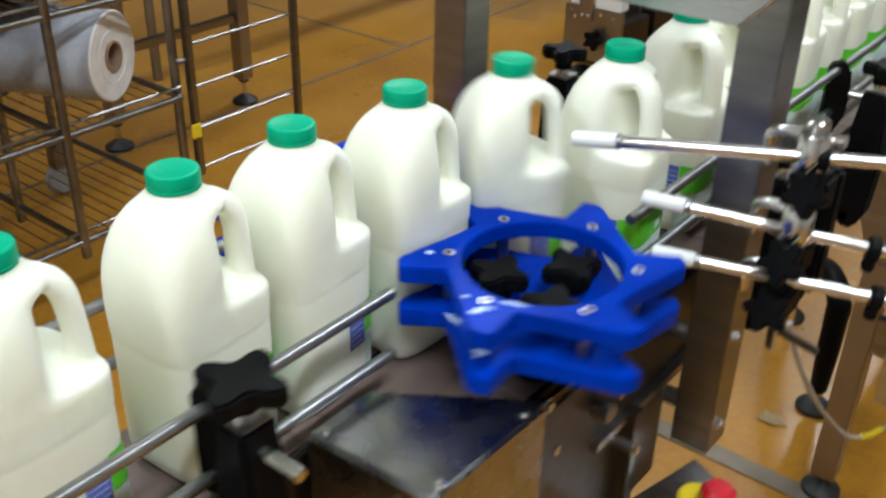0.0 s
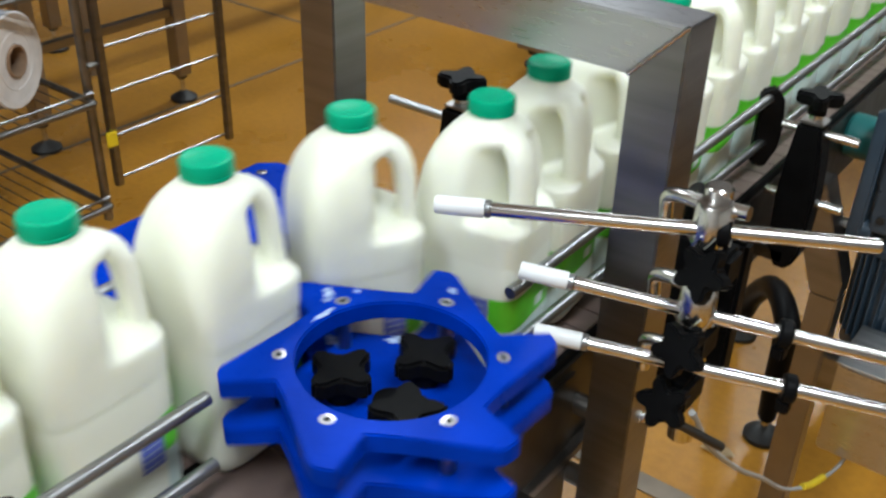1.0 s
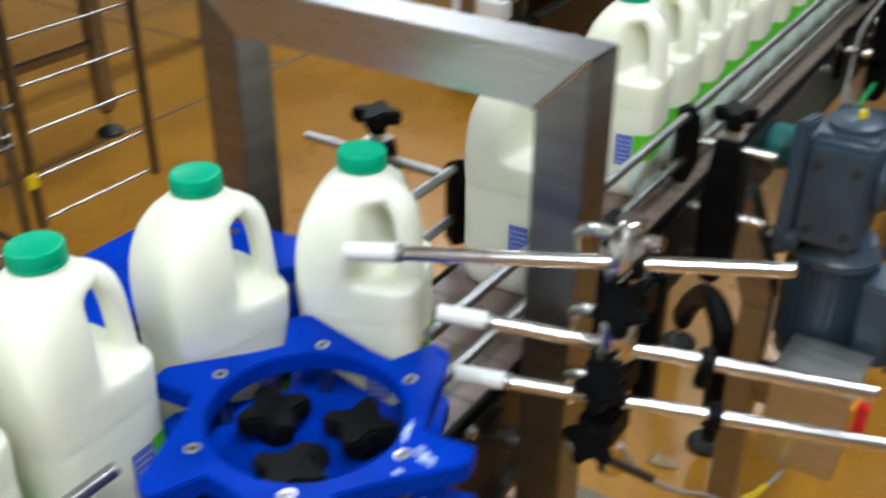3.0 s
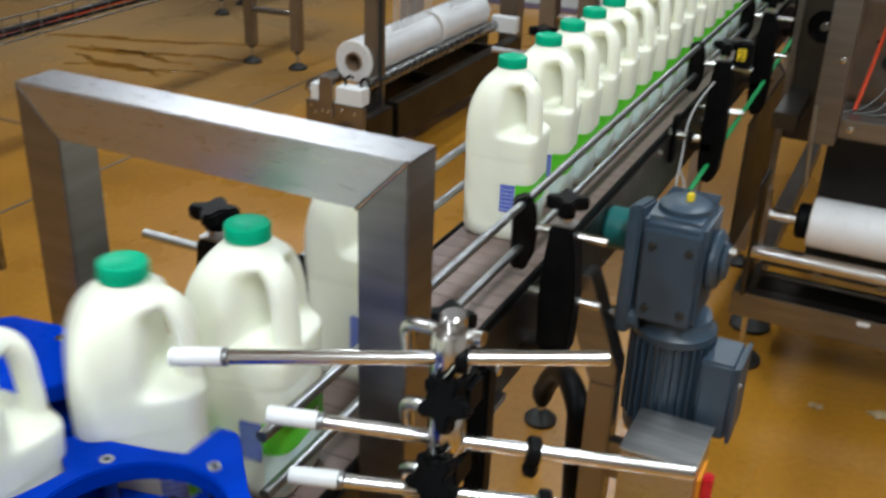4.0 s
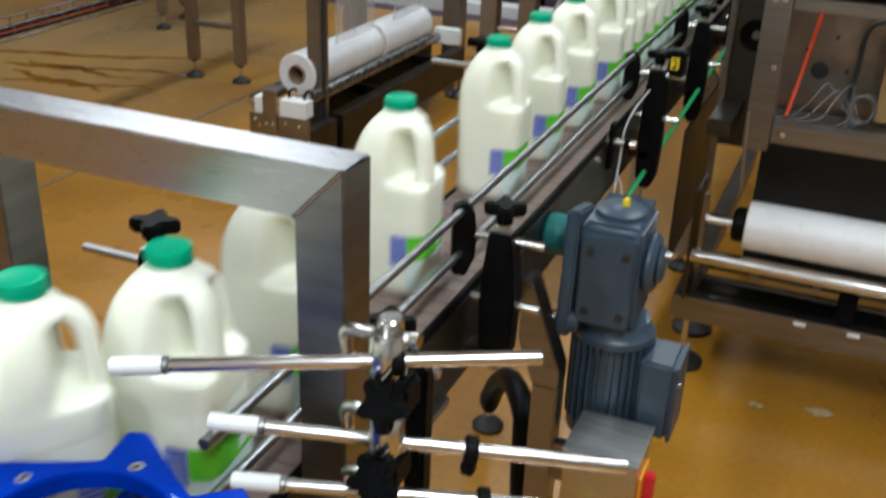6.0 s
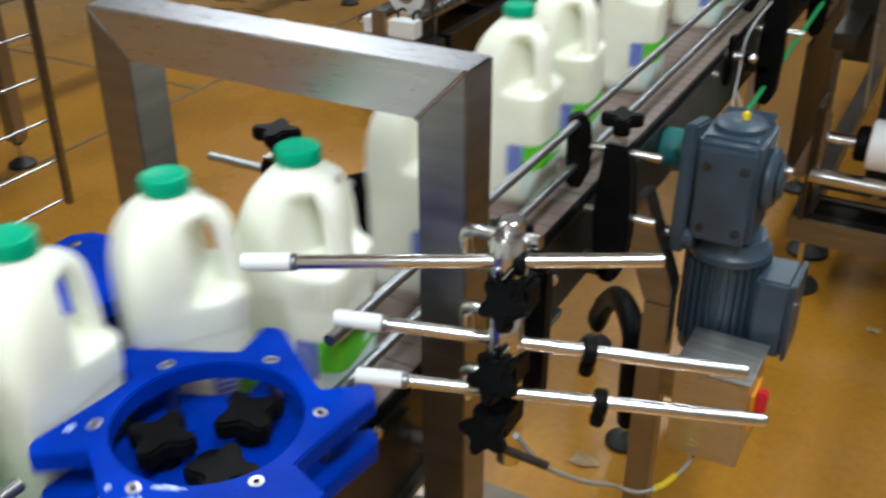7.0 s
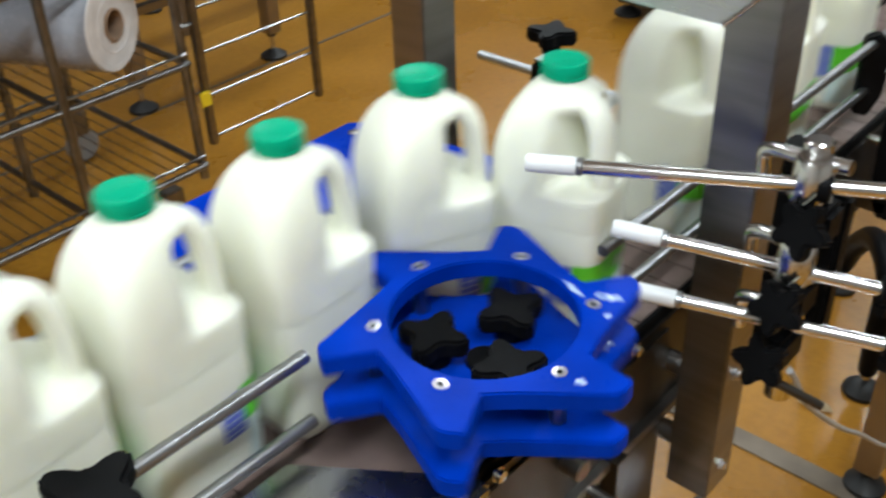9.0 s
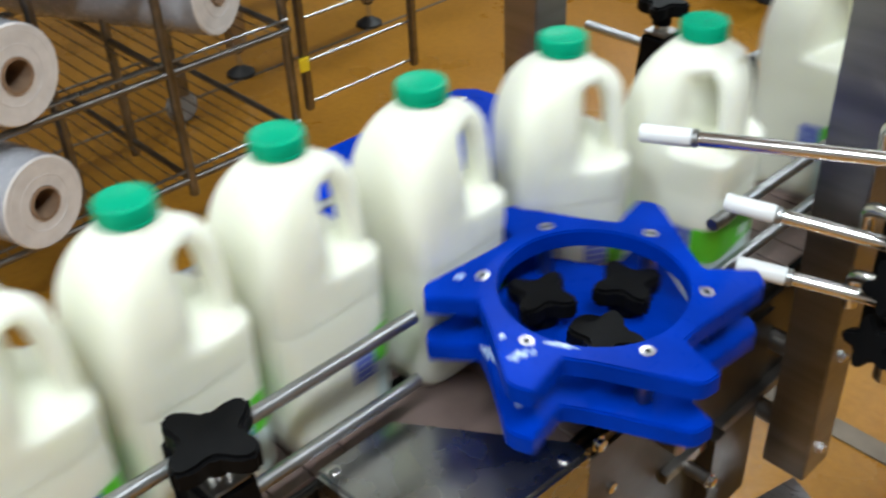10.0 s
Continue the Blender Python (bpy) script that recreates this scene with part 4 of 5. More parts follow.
def cable_tray():
    t = thing("cable_tray", "wire mesh cable tray with black and orange cables", "cable tray")
    A, B = Vector((-3.40, 2.2, 0.45)), Vector((-3.40, 5.5, 0.495))
    for dx, dz in ((-0.06, 0.06), (-0.06, 0.0), (0, 0), (0.06, 0.0), (0.06, 0.06)):
        part("long_wire", rod(A + Vector((dx, 0, dz)), B + Vector((dx, 0, dz)), 0.004, 6), M_WIRE, t)
    me = mesh_of("cross_wire", tube([(-0.06, 0, 0.06), (-0.06, 0, 0), (0.06, 0, 0), (0.06, 0, 0.06)], 0.003, 6), M_WIRE, 40)
    for k in range(33):
        o = new("cross_wire", me)
        o.parent = t
        o.matrix_basis = pose(-3.40, 2.25 + 0.1 * k, 0.451 + 0.0013 * k)
    for n, (m, dx) in enumerate(((M_BLACK, -0.036), (M_BLACK, -0.018), (M_ORANGE, 0.0), (M_BLACK, 0.018), (M_BLACK, 0.036))):
        part("cable", tube(smooth_line([(-3.40 + dx + 0.015 * math.sin(3 * k + n), 2.2 + 0.55 * k, 0.468 + 0.0075 * k + (0.016 if n % 2 else 0.0)) for k in range(7)], 4), 0.0075 if n != 2 else 0.006, 8), m, t)
    part("loop", tube(smooth_line([(-3.38, 4.22, 0.50), (-3.38, 4.26, 0.63), (-3.37, 4.33, 0.66), (-3.36, 4.40, 0.58), (-3.38, 4.42, 0.50)], 5), 0.007, 8), M_BLACK, t)
    part("support", rod((-3.40, 2.4, 0.0), (-3.40, 2.4, 0.45), 0.02, 10), M_FRAME, t)


cable_tray()


# ---------------------------------------------------------------- film unwinder behind the bottles
def unwinder():
    t = thing("film_unwinder", "brown steel film unwinding frame with two cradle rollers", "unwinder")
    for x, y, s in ((-2.0, 3.83, 0.033), (-2.0, 5.30, 0.05), (-1.3, 5.30, 0.05), (-2.6, 5.30, 0.05)):
        part("column", box(x - s, x + s, y - s, y + s, 0.0, 2.6, 0.004), M_FRAME, t)
    part("column_dark_strip", box(-1.9665, -1.955, 3.80, 3.815, 0.0, 2.6, 0.001), M_DARK, t)
    part("cross_beam", box(-2.045, -1.955, 3.876, 5.249, 0.955, 1.01, 0.004), M_FRAME, t)
    part("front_plate", box(-2.158, -1.888, 3.55, 3.57, 0.10, 0.322, 0.003), M_FRAME, t)
    part("lower_beam", box(-1.97, -1.89, 3.572, 3.79, 0.10, 0.27, 0.004), M_STEELD, t)
    part("lower_beam", box(-2.158, -2.10, 3.572, 5.24, 0.10, 0.26, 0.004), M_STEELD, t)
    part("lower_beam", box(-1.97, -1.91, 3.87, 5.24, 0.10, 0.26, 0.004), M_STEELD, t)
    for x in (-2.165, -1.985):
        part("cradle_roller", rod((x, 3.60, 0.352), (x, 5.02, 0.352), 0.028, 20), M_COVER, t, "dark steel cradle roller")
        part("roller_stub", rod((x, 3.575, 0.352), (x, 3.60, 0.352), 0.012, 12), M_CHROME, t)
    part("roller_block", box(-2.137, -2.094, 3.556, 3.62, 0.3225, 0.389, 0.003), M_WHITE, t, "white plastic bearing block")
    part("roller_block", box(-2.023, -1.903, 3.556, 3.62, 0.3225, 0.391, 0.003), M_WHITE, t, "white plastic bearing block")
    part("upright_strap", box(-2.087, -2.025, 3.538, 3.5495, 0.263, 0.427, 0.002), M_FRAME, t)
    part("strap_top", box(-2.087, -2.025, 3.55, 3.61, 0.42, 0.427, 0.001), M_STEEL, t)
    for x, z in ((-2.07, 0.29), (-2.042, 0.29), (-2.13, 0.30), (-2.11, 0.275), (-1.99, 0.30), (-1.93, 0.295)):
        bolt(t, (x, 3.538 if -2.09 < x < -2.02 else 3.55, z), "-y", 0.005, 0.006)
    for x in (-2.0, -1.93):
        part("hook", tube(smooth_line([(x, 3.60, 0.391), (x, 3.60, 0.412), (x + 0.012, 3.61, 0.425), (x + 0.024, 3.62, 0.415)], 4), 0.006, 8), M_BLACK, t)
    part("far_block", box(-2.0, -1.86, 5.02, 5.07, 0.32, 0.40, 0.004), M_WHITE, t)
    part("foot_bar", box(-2.15, -1.90, 3.62, 3.70, 0.055, 0.099, 0.004), M_STEELD, t)
    levelling_foot(t, -2.12, 3.66, 0, 0.08, 0.055)
    levelling_foot(t, -1.93, 3.66, 0, 0.08, 0.055)
    levelling_foot(t, -1.94, 5.2, 0, 0.10, 0.055)
    lobed_knob("hand_knob", t, pose(-1.999, 3.535, 0.20, 90, 0, 0), 5, 0.045, 0.03, 0.015)
    for y in (3.72, 4.35, 5.0):
        part("stay", box(-2.099, -1.971, y, y + 0.03, 0.20, 0.25, 0.002), M_STEELD, t)
    film_roll("film_roll", "roll of clear film lying on the unwinder rollers", (-2.078, 3.79, 0.429), (-2.072, 4.42, 0.429), 0.088, 0.040, M_FILMW)
    film_roll("film_roll", "roll of clear film lying on the unwinder rollers", (-2.074, 4.46, 0.429), (-2.070, 4.97, 0.429), 0.088, 0.040, M_FILMW)
    m = bpy.data.materials.new("clear_film_web")
    m.use_nodes = True
    nt = m.node_tree
    b = nt.nodes["Principled BSDF"]
    b.inputs["Base Color"].default_value = (0.72, 0.73, 0.77, 1)
    b.inputs["Roughness"].default_value = 0.22
    n = nt.nodes.new("ShaderNodeTexNoise")
    n.inputs["Scale"].default_value = 3
    mp = nt.nodes.new("ShaderNodeMapRange")
    mp.inputs["To Min"].default_value, mp.inputs["To Max"].default_value = 0.24, 0.46
    nt.links.new(n.outputs["Fac"], mp.inputs["Value"])
    nt.links.new(mp.outputs[0], b.inputs["Alpha"])
    for y0, y1, s in ((3.95, 4.32, 0.10), (4.50, 4.83, 0.22)):
        w = thing("film_web", "sheet of clear film rising from the roll", "film", "film sheets")
        bm = bmesh.new()
        rows_ = []
        for k in range(9):
            z = 0.53 + 2.1 * k / 8
            rows_.append([bm.verts.new((-1.985 - 0.004 * math.sin(5 * z + j) - 0.05 * k / 8, y0 + (y1 - y0) * j / 6 + s * k / 8, z)) for j in range(7)])
        for A, B in zip(rows_, rows_[1:]):
            for j in range(6):
                bm.faces.new((A[j], A[j + 1], B[j + 1], B[j]))
        bmesh.ops.solidify(bm, geom=list(bm.faces), thickness=0.0006)
        part("sheet", bm, m, w)


unwinder()


# ---------------------------------------------------------------- control column
def control_column():
    t = thing("control_column", "brown steel column with grey push-button boxes", "control column")
    for x in (-1.19, -1.05):
        part("column", box(x - 0.03, x + 0.03, 3.62, 3.68, 0.0, 2.4, 0.003), M_FRAME, t)
    for z in (0.62, 0.76, 0.90):
        part("rung", rod((-1.16, 3.645, z), (-0.93, 3.645, z), 0.010), M_CHROME, t)
    bb = part("button_box", box(-1.14, -1.04, 3.53, 3.615, 1.045, 1.17, 0.008, 3), M_GREYBOX, t)
    sb = part("switch_box", box(-1.14, -1.04, 3.53, 3.615, 0.915, 1.035, 0.008, 3), M_GREYBOX, t)
    part("red_button", rod((-1.075, 3.53, 1.10), (-1.075, 3.495, 1.10), 0.026, 24), M_RED, bb)
    part("blue_button", rod((-1.12, 3.53, 1.095), (-1.12, 3.515, 1.095), 0.014, 20), M_BLUE, bb)
    part("selector", rod((-1.09, 3.53, 0.985), (-1.09, 3.515, 0.985), 0.02, 20), M_BLACK, sb)
    part("selector_bar", box(-1.095, -1.085, 3.508, 3.516, 0.968, 1.002, 0.002), M_BLACK, sb)
    part("name_plate", box(-1.105, -1.07, 3.527, 3.5305, 1.008, 1.022, 0.0005), M_WHITE, t)
    part("name_plate", box(-1.105, -1.07, 3.527, 3.5305, 0.935, 0.947, 0.0005), M_WHITE, t)
    part("cable", tube(smooth_line([(-1.04, 3.57, 1.12), (-0.96, 3.57, 1.16), (-0.91, 3.58, 1.06), (-0.92, 3.59, 0.90), (-0.98, 3.60, 0.78), (-1.02, 3.62, 0.70)], 6), 0.008, 8), M_GREYC, t)


control_column()


# ---------------------------------------------------------------- wrapping machine
def wrapper():
    t = thing("wrapping_machine", "open steel film wrapping machine with dirty panels and frame", "wrapping machine")
    Y = 2.90
    part("base_beam", box(-0.315, 2.2, Y, Y + 0.05, 0.165, 0.24, 0.003), M_STEEL, t)
    part("base_beam", box(-0.315, -0.265, Y + 0.052, 4.4, 0.165, 0.24, 0.003), M_FRAME, t)
    part("base_shelf", box(-0.26, 2.2, Y + 0.052, Y + 0.16, 0.205, 0.238, 0.002), M_STEELD, t)
    for x in (0.02, 0.16, 0.55):
        part("sticker", box(x, x + 0.032, Y - 0.001, Y - 0.0002 + 0.0004, 0.222, 0.234, 0), M_WHITE, t)
    for x, y in ((-0.27, 2.95), (-0.28, 3.17), (1.6, 2.95)):
        levelling_foot(t, x, y, 0, 0.17, 0.062)
    part("side_plate", box(-0.29, -0.278, Y - 0.02, Y + 0.12, 0.24, 0.57, 0.002), M_STEELD, t)
    part("bracket", prism([(-0.02, 0.34), (0.03, 0.34), (0.03, 0.50), (0.0, 0.56), (-0.02, 0.56)], -0.006, 0.006, 0.002, m=pose(-0.262, Y + 0.01, 0, 90, 0, 90)), M_STEEL, t)
    part("chrome_roller", rod((-0.28, Y - 0.012, 0.378), (2.2, Y - 0.012, 0.378), 0.022, 24), M_CHROME, t)
    part("shaft", rod((-0.27, Y + 0.03, 0.475), (-0.14, Y + 0.03, 0.475), 0.016), M_CHROME, t)
    part("chuck", rod((-0.185, Y + 0.03, 0.475), (-0.150, Y + 0.03, 0.475), 0.048, 24), M_BLACK, t)
    for z in (0.27, 0.31):
        part("tie_bar", rod((-0.26, Y + 0.09, z), (2.2, Y + 0.09, z), 0.010), M_STEELD, t)
    for x in (-0.12, 0.05, 0.32, 0.5):
        part("clip", box(x, x + 0.02, Y + 0.07, Y + 0.10, 0.30, 0.335, 0.002), M_STEEL, t)
    part("sensor", box(0.12, 0.17, Y + 0.03, Y + 0.09, 0.24, 0.335, 0.006), M_BLACK, t)
    part("corner_column", box(-0.196, -0.130, Y, Y + 0.065, 0.70, 2.6, 0.003), M_STEEL, t)
    part("rear_post", box(-0.312, -0.294, Y + 0.29, Y + 0.318, 0.24, 1.05, 0.002), M_STEEL, t)
    part("rear_ledge", box(-0.312, -0.21, Y + 0.25, Y + 0.289, 1.035, 1.05, 0.002), M_STEELD, t)
    part("table_beam", box(-0.127, 2.2, Y, Y + 0.065, 0.725, 0.775, 0.003), M_STEEL, t)
    part("side_beam", box(-0.30, -0.238, Y + 0.07, 4.4, 0.70, 0.745, 0.003), M_STEELD, t)
    part("upper_beam", box(-0.127, 2.2, Y, Y + 0.05, 1.068, 1.100, 0.003), M_STEEL, t)
    part("black_duct", rod((-0.127, Y + 0.03, 1.119), (2.2, Y + 0.03, 1.119), 0.018, 16), M_BLACK, t)
    part("dark_panel", box(-0.294, -0.196, Y + 0.318, Y + 0.333, 0.60, 1.10, 0.002), M_STEELD, t)
    part("back_panel", box(-0.194, 0.6, Y + 0.32, Y + 0.335, 0.60, 1.10, 0.002), M_PANEL, t, "dirty steel back panel with drilled holes")
    for x0, x1 in ((-0.092, -0.058), (-0.044, 0.002)):
        part("inner_post", box(x0, x1, Y + 0.18, Y + 0.21, 1.06, 2.6, 0.002), M_STEEL, t)
    part("ring_seal", rod((-0.235, Y + 0.317, 0.93), (-0.235, Y + 0.321, 0.93), 0.045, 28), M_BLACK, t)
    part("ring_hub", rod((-0.235, Y + 0.312, 0.93), (-0.235, Y + 0.318, 0.93), 0.012, 20), M_STEEL, t)
    part("rear_housing", box(-0.02, 1.6, 4.05, 4.10, 0.9, 2.5, 0.004), M_STEELD, t)
    part("brown_board", box(0.112, 2.2, Y + 0.19, Y + 0.21, 0.765, 1.068, 0.003), M_CARD, t, "brown board panel with round latch")
    part("latch", rod((0.136, Y + 0.189, 0.862), (0.136, Y + 0.175, 0.862), 0.010), M_CHROME, t)
    # near-black sheet in place of the shade inside the bay
    part("roll_bay_shade", box(-0.16, 2.2, Y + 0.22, Y + 0.24, 0.24, 0.724, 0), M_DARK, t)
    part("bay_top", box(-0.16, 2.2, Y + 0.066, Y + 0.22, 0.745, 0.76, 0.001), M_STEELD, t)
    part("side_panel", box(-0.36, -0.352, 2.98, 3.6, 0.30, 0.70, 0.002), M_STEELD, t)
    part("light_strut", rod((-0.178, Y - 0.007, 0.585), (-0.190, Y - 0.007, 0.80), 0.0048), M_RAIL, t, "pale plastic strut")
    for x, z in ((-0.15, 1.09), (-0.172, 1.09), (-0.15, 0.92), (-0.1, 0.75), (0.2, 0.75)):
        bolt(t, (x, Y, z), "-y", 0.006, 0.005)
    for x, z in ((-0.02, 0.95), (0.02, 0.86), (0.0, 1.04)):
        part("panel_hole", rod((x, Y + 0.318, z), (x, Y + 0.321, z), 0.006, 12), M_DARK, t)
    part("grommet", rod((-0.05, Y + 0.316, 0.855), (-0.05, Y + 0.321, 0.855), 0.024, 20), M_DARK, t)
    part("orange_cable", tube(smooth_line([(-0.034, Y + 0.17, 1.40), (-0.043, Y + 0.17, 1.24), (-0.064, Y + 0.17, 1.05), (-0.088, Y + 0.15, 0.88), (-0.103, Y + 0.12, 0.785), (-0.104, Y + 0.11, 0.772)], 6), 0.0052, 8), M_ORANGE, t)
    for y0, z0 in ((0.10, 1.12), (0.16, 0.93)):
        part("cable_tie", rod((-0.062 - (1.12 - z0) * 0.13, Y + y0 + 0.06, z0 - 0.004), (-0.062 - (1.12 - z0) * 0.13, Y + y0 + 0.06, z0 + 0.004), 0.0068, 8), M_BLACK, t)
    for n in range(3):
        r = random.Random(n + 3)
        pts = [(-0.14 + 0.03 * n, Y + 0.10, 0.764), (-0.09 + 0.035 * n, Y + 0.13, 0.772), (-0.055 + 0.03 * n, Y + 0.16, 0.80 + 0.02 * r.random()), (-0.02 + 0.03 * n, Y + 0.19, 0.835 + 0.03 * r.random()), (0.02 + 0.018 * n, Y + 0.18, 0.81), (0.05 + 0.012 * n, Y + 0.15, 0.775), (0.02 + 0.02 * n, Y + 0.11, 0.764)]
        part("wire", tube(smooth_line(pts, 6), 0.0016, 6), M_THIN, t)
    for n in range(2):
        part("cable_coil", tube([(0.075 + 0.006 * n + 0.03 * math.cos(a * 0.3), Y + 0.15 + 0.012 * n, 0.805 + 0.037 * math.sin(a * 0.3)) for a in range(22)], 0.0020, 6), M_THIN, t)
    part("conduit", tube(smooth_line([(0.03, Y + 0.20, 0.765), (0.045, Y + 0.22, 0.88), (0.05, Y + 0.24, 0.98), (0.085, Y + 0.24, 1.02), (0.2, Y + 0.24, 1.03)], 6), 0.0065, 8), M_RUBBER, t)
    part("yellow_switch", box(-0.130, -0.092, Y + 0.10, Y + 0.14, 1.235, 1.275, 0.003), M_AMBER, t)
    part("red_knob", rod((-0.088, Y + 0.10, 1.29), (-0.088, Y + 0.08, 1.29), 0.018), M_RED, t)
    part("white_cylinder", rod((-0.112, Y + 0.17, 1.13), (-0.108, Y + 0.17, 1.5), 0.022), M_GREYBOX, t)
    part("air_line", tube(smooth_line([(-0.13, Y + 0.1, 1.16), (-0.115, Y + 0.12, 1.15), (-0.09, Y + 0.13, 1.16), (-0.07, Y + 0.15, 1.19), (-0.05, Y + 0.17, 1.205)], 5), 0.0034, 6), M_FILMW, t)
    for k in range(5):
        part("roller_bed", rod((0.0, Y + 0.45 + 0.11 * k, 1.12), (1.4, Y + 0.45 + 0.11 * k, 1.12), 0.03, 16), M_STEELD, t)
    part("drive_case", box(-0.384, -0.300, 3.27, 3.47, 1.055, 1.20, 0.012, 3), M_BLACK, t)
    part("dark_cover", box(-0.29, -0.12, 3.62, 4.2, 0.90, 1.20, 0.006), M_RUBBER, t)
    part("cover_strip", box(-0.285, -0.125, 3.60, 3.619, 1.13, 1.15, 0.002), M_WHITE, t)
    part("green_hood", box(-0.30, -0.10, 4.22, 4.5, 1.1, 1.45, 0.006), M_TEAL, t)
    film_roll("film_roll", "thick roll of white film in the wrapping machine", (-0.150, Y + 0.03, 0.478), (1.5, Y + 0.03, 0.478), 0.068, 0.04, M_FILMW)
    g = thing("green_cord", "green drive cord running along the conveyor", "cord")
    part("cord", rod((-0.375, 2.15, 0.70), (-0.34, 3.6, 0.84), 0.006, 8), M_GREENC, g)
    s = thing("sensor_mount", "chromed sensor on a pin with loose white cable by the rail", "sensor")
    part("pin", rod((-0.44, 2.30, 0.862), (-0.352, 2.30, 0.862), 0.008), M_CHROME, s)
    part("nut", rod((-0.418, 2.30, 0.862), (-0.404, 2.30, 0.862), 0.015, 6), M_CHROME, s)
    part("head", rod((-0.378, 2.30, 0.862), (-0.366, 2.30, 0.862), 0.012), M_BLACK, s)
    part("holder", box(-0.4105, -0.4005, 2.285, 2.315, 0.80, 0.905, 0.003), M_BLACK, s)
    part("white_cable", tube(smooth_line([(-0.37, 2.46, 0.94), (-0.385, 2.40, 0.91), (-0.385, 2.32, 0.885), (-0.38, 2.28, 0.83), (-0.372, 2.22, 0.77), (-0.355, 2.17, 0.73)], 6), 0.0024, 6), M_GREYC, s)
    part("white_cable", tube(smooth_line([(-0.378, 2.26, 0.805), (-0.362, 2.25, 0.775), (-0.345, 2.18, 0.735)], 6), 0.0024, 6), M_GREYC, s)
    k = thing("number_tag", "yellow tag with black number on the rail clamp", "tag")
    part("sensor_arm", box(-0.3435, -0.308, 2.50, 2.54, 0.965, 1.025, 0.004), M_BLACK, k)
    part("plate", box(-0.337, -0.319, 2.4965, 2.4998, 0.984, 1.010, 0.0005), M_YELLOW, k)
    num = bpy.data.curves.new("digit", "FONT")
    num.body, num.size, num.extrude, num.align_x = "2", 0.028, 0.0006, "CENTER"
    num.materials.append(M_BLACK)
    o = new("digit", num)
    o.parent = k
    o.matrix_basis = pose(-0.328, 2.4955, 0.9875, 90, 0, 0)


wrapper()


# ---------------------------------------------------------------- floor marks and far end
def far_end():
    z = part("floor_zone", box(-8.9, 5.4, 7.05, 12.9, 0.0, 0.004, 0), M_PURPLE, smooth=0)
    tagged(z, "dark purple floor area at the hall end", "floor", kind="structure")
    for n, (x0, x1, y0, y1) in enumerate(((-2.906, -2.894, 0.2, 7.04), (-6.5, -2.907, 3.394, 3.406))):
        tagged(part("floor_joint", box(x0, x1, y0, y1, 0.0, 0.003, 0), M_DRAIN, smooth=0), "thin grey joint strip in the resin floor", "floor joint", kind="structure")
    tagged(part("floor_drain", box(-1.2, 0.4, 1.715, 1.765, 0.0, 0.004, 0), M_DRAIN, smooth=0), "narrow steel drain strip set in the floor", "drain", kind="structure")
    k = part("white_kerb", box(-3.5, -1.2, 7.2, 7.35, 0.0, 0.09, 0.006), M_WALL)
    tagged(k, "low white painted kerb at the hall end", "kerb", kind="structure")
    for n, z in enumerate((0.62, 0.78)):
        s = thing("wall_shelf", "long pale steel shelf strip at the hall end", "shelf")
        part("strip", box(-3.6, -1.0, 7.7, 7.95, z, z + 0.05, 0.004), M_WALL, s)
        for x in (-3.5, -2.3, -1.1):
            part("upright", box(x - 0.02, x + 0.02, 7.8, 7.84, 0.004, z, 0.002), M_FRAME, s)
    b = thing("red_bin", "small red box standing on the floor", "box")
    part("body", box(-6.17, -6.04, 6.64, 6.77, 0, 0.20, 0.008), M_RED, b)
    m = thing("machine_cabinet", "dull steel machine cabinet raised on legs", "cabinet")
    part("body", box(-8.9, -5.4, 7.7, 8.6, 0.30, 1.9, 0.01), M_PANEL, m)
    for x in (-8.7, -5.5):
        for y in (7.8, 8.5):
            part("leg", box(x - 0.04, x + 0.04, y - 0.04, y + 0.04, 0.004, 0.30, 0.003), M_FRAME, m)
    # wet runs on the floor
    rng = random.Random(5)
    wm = mat("wet_dirt", (0.17, 0.075, 0.008), 0.22, vary=0.3, scale=3, rvary=0.05)
    for j, (xa, ya, xb, yb, wide) in enumerate(((-4.75, 4.65, -3.45, 5.16, 0.034), (-4.45, 4.50, -3.30, 4.86, 0.036), (-4.35, 4.62, -3.6, 4.60, 0.026), (-4.2, 4.26, -3.40, 4.50, 0.030), (-4.3, 4.42, -3.6, 4.36, 0.022))):
        n = 30
        bm = bmesh.new()
        top, low = [], []
        for k in range(n):
            f = k / (n - 1)
            c = ya + (yb - ya) * f + 0.022 * math.sin(9 * f + 2 * j) + 0.009 * math.sin(27 * f + j)
            w = wide * math.sin(math.pi * min(0.97, f + 0.03)) ** 0.5 * (0.45 + 0.75 * rng.random())
            x = xa + (xb - xa) * f
            top.append((bm.verts.new((x, c - w, 0.003)), bm.verts.new((x, c + w, 0.003))))
            low.append((bm.verts.new((x, c - w - 0.004, 0.0004)), bm.verts.new((x, c + w + 0.004, 0.0004))))
        for k in range(n - 1):
            for A, B in ((top, top), ):
                bm.faces.new((A[k][0], A[k + 1][0], A[k + 1][1], A[k][1]))
            for s in (0, 1):
                bm.faces.new((top[k][s], top[k + 1][s], low[k + 1][s], low[k][s]))
        tagged(part("wet_streak", bm, wm), "brown wet run of dirty water on the resin floor", "puddle", "wet runs")


far_end()


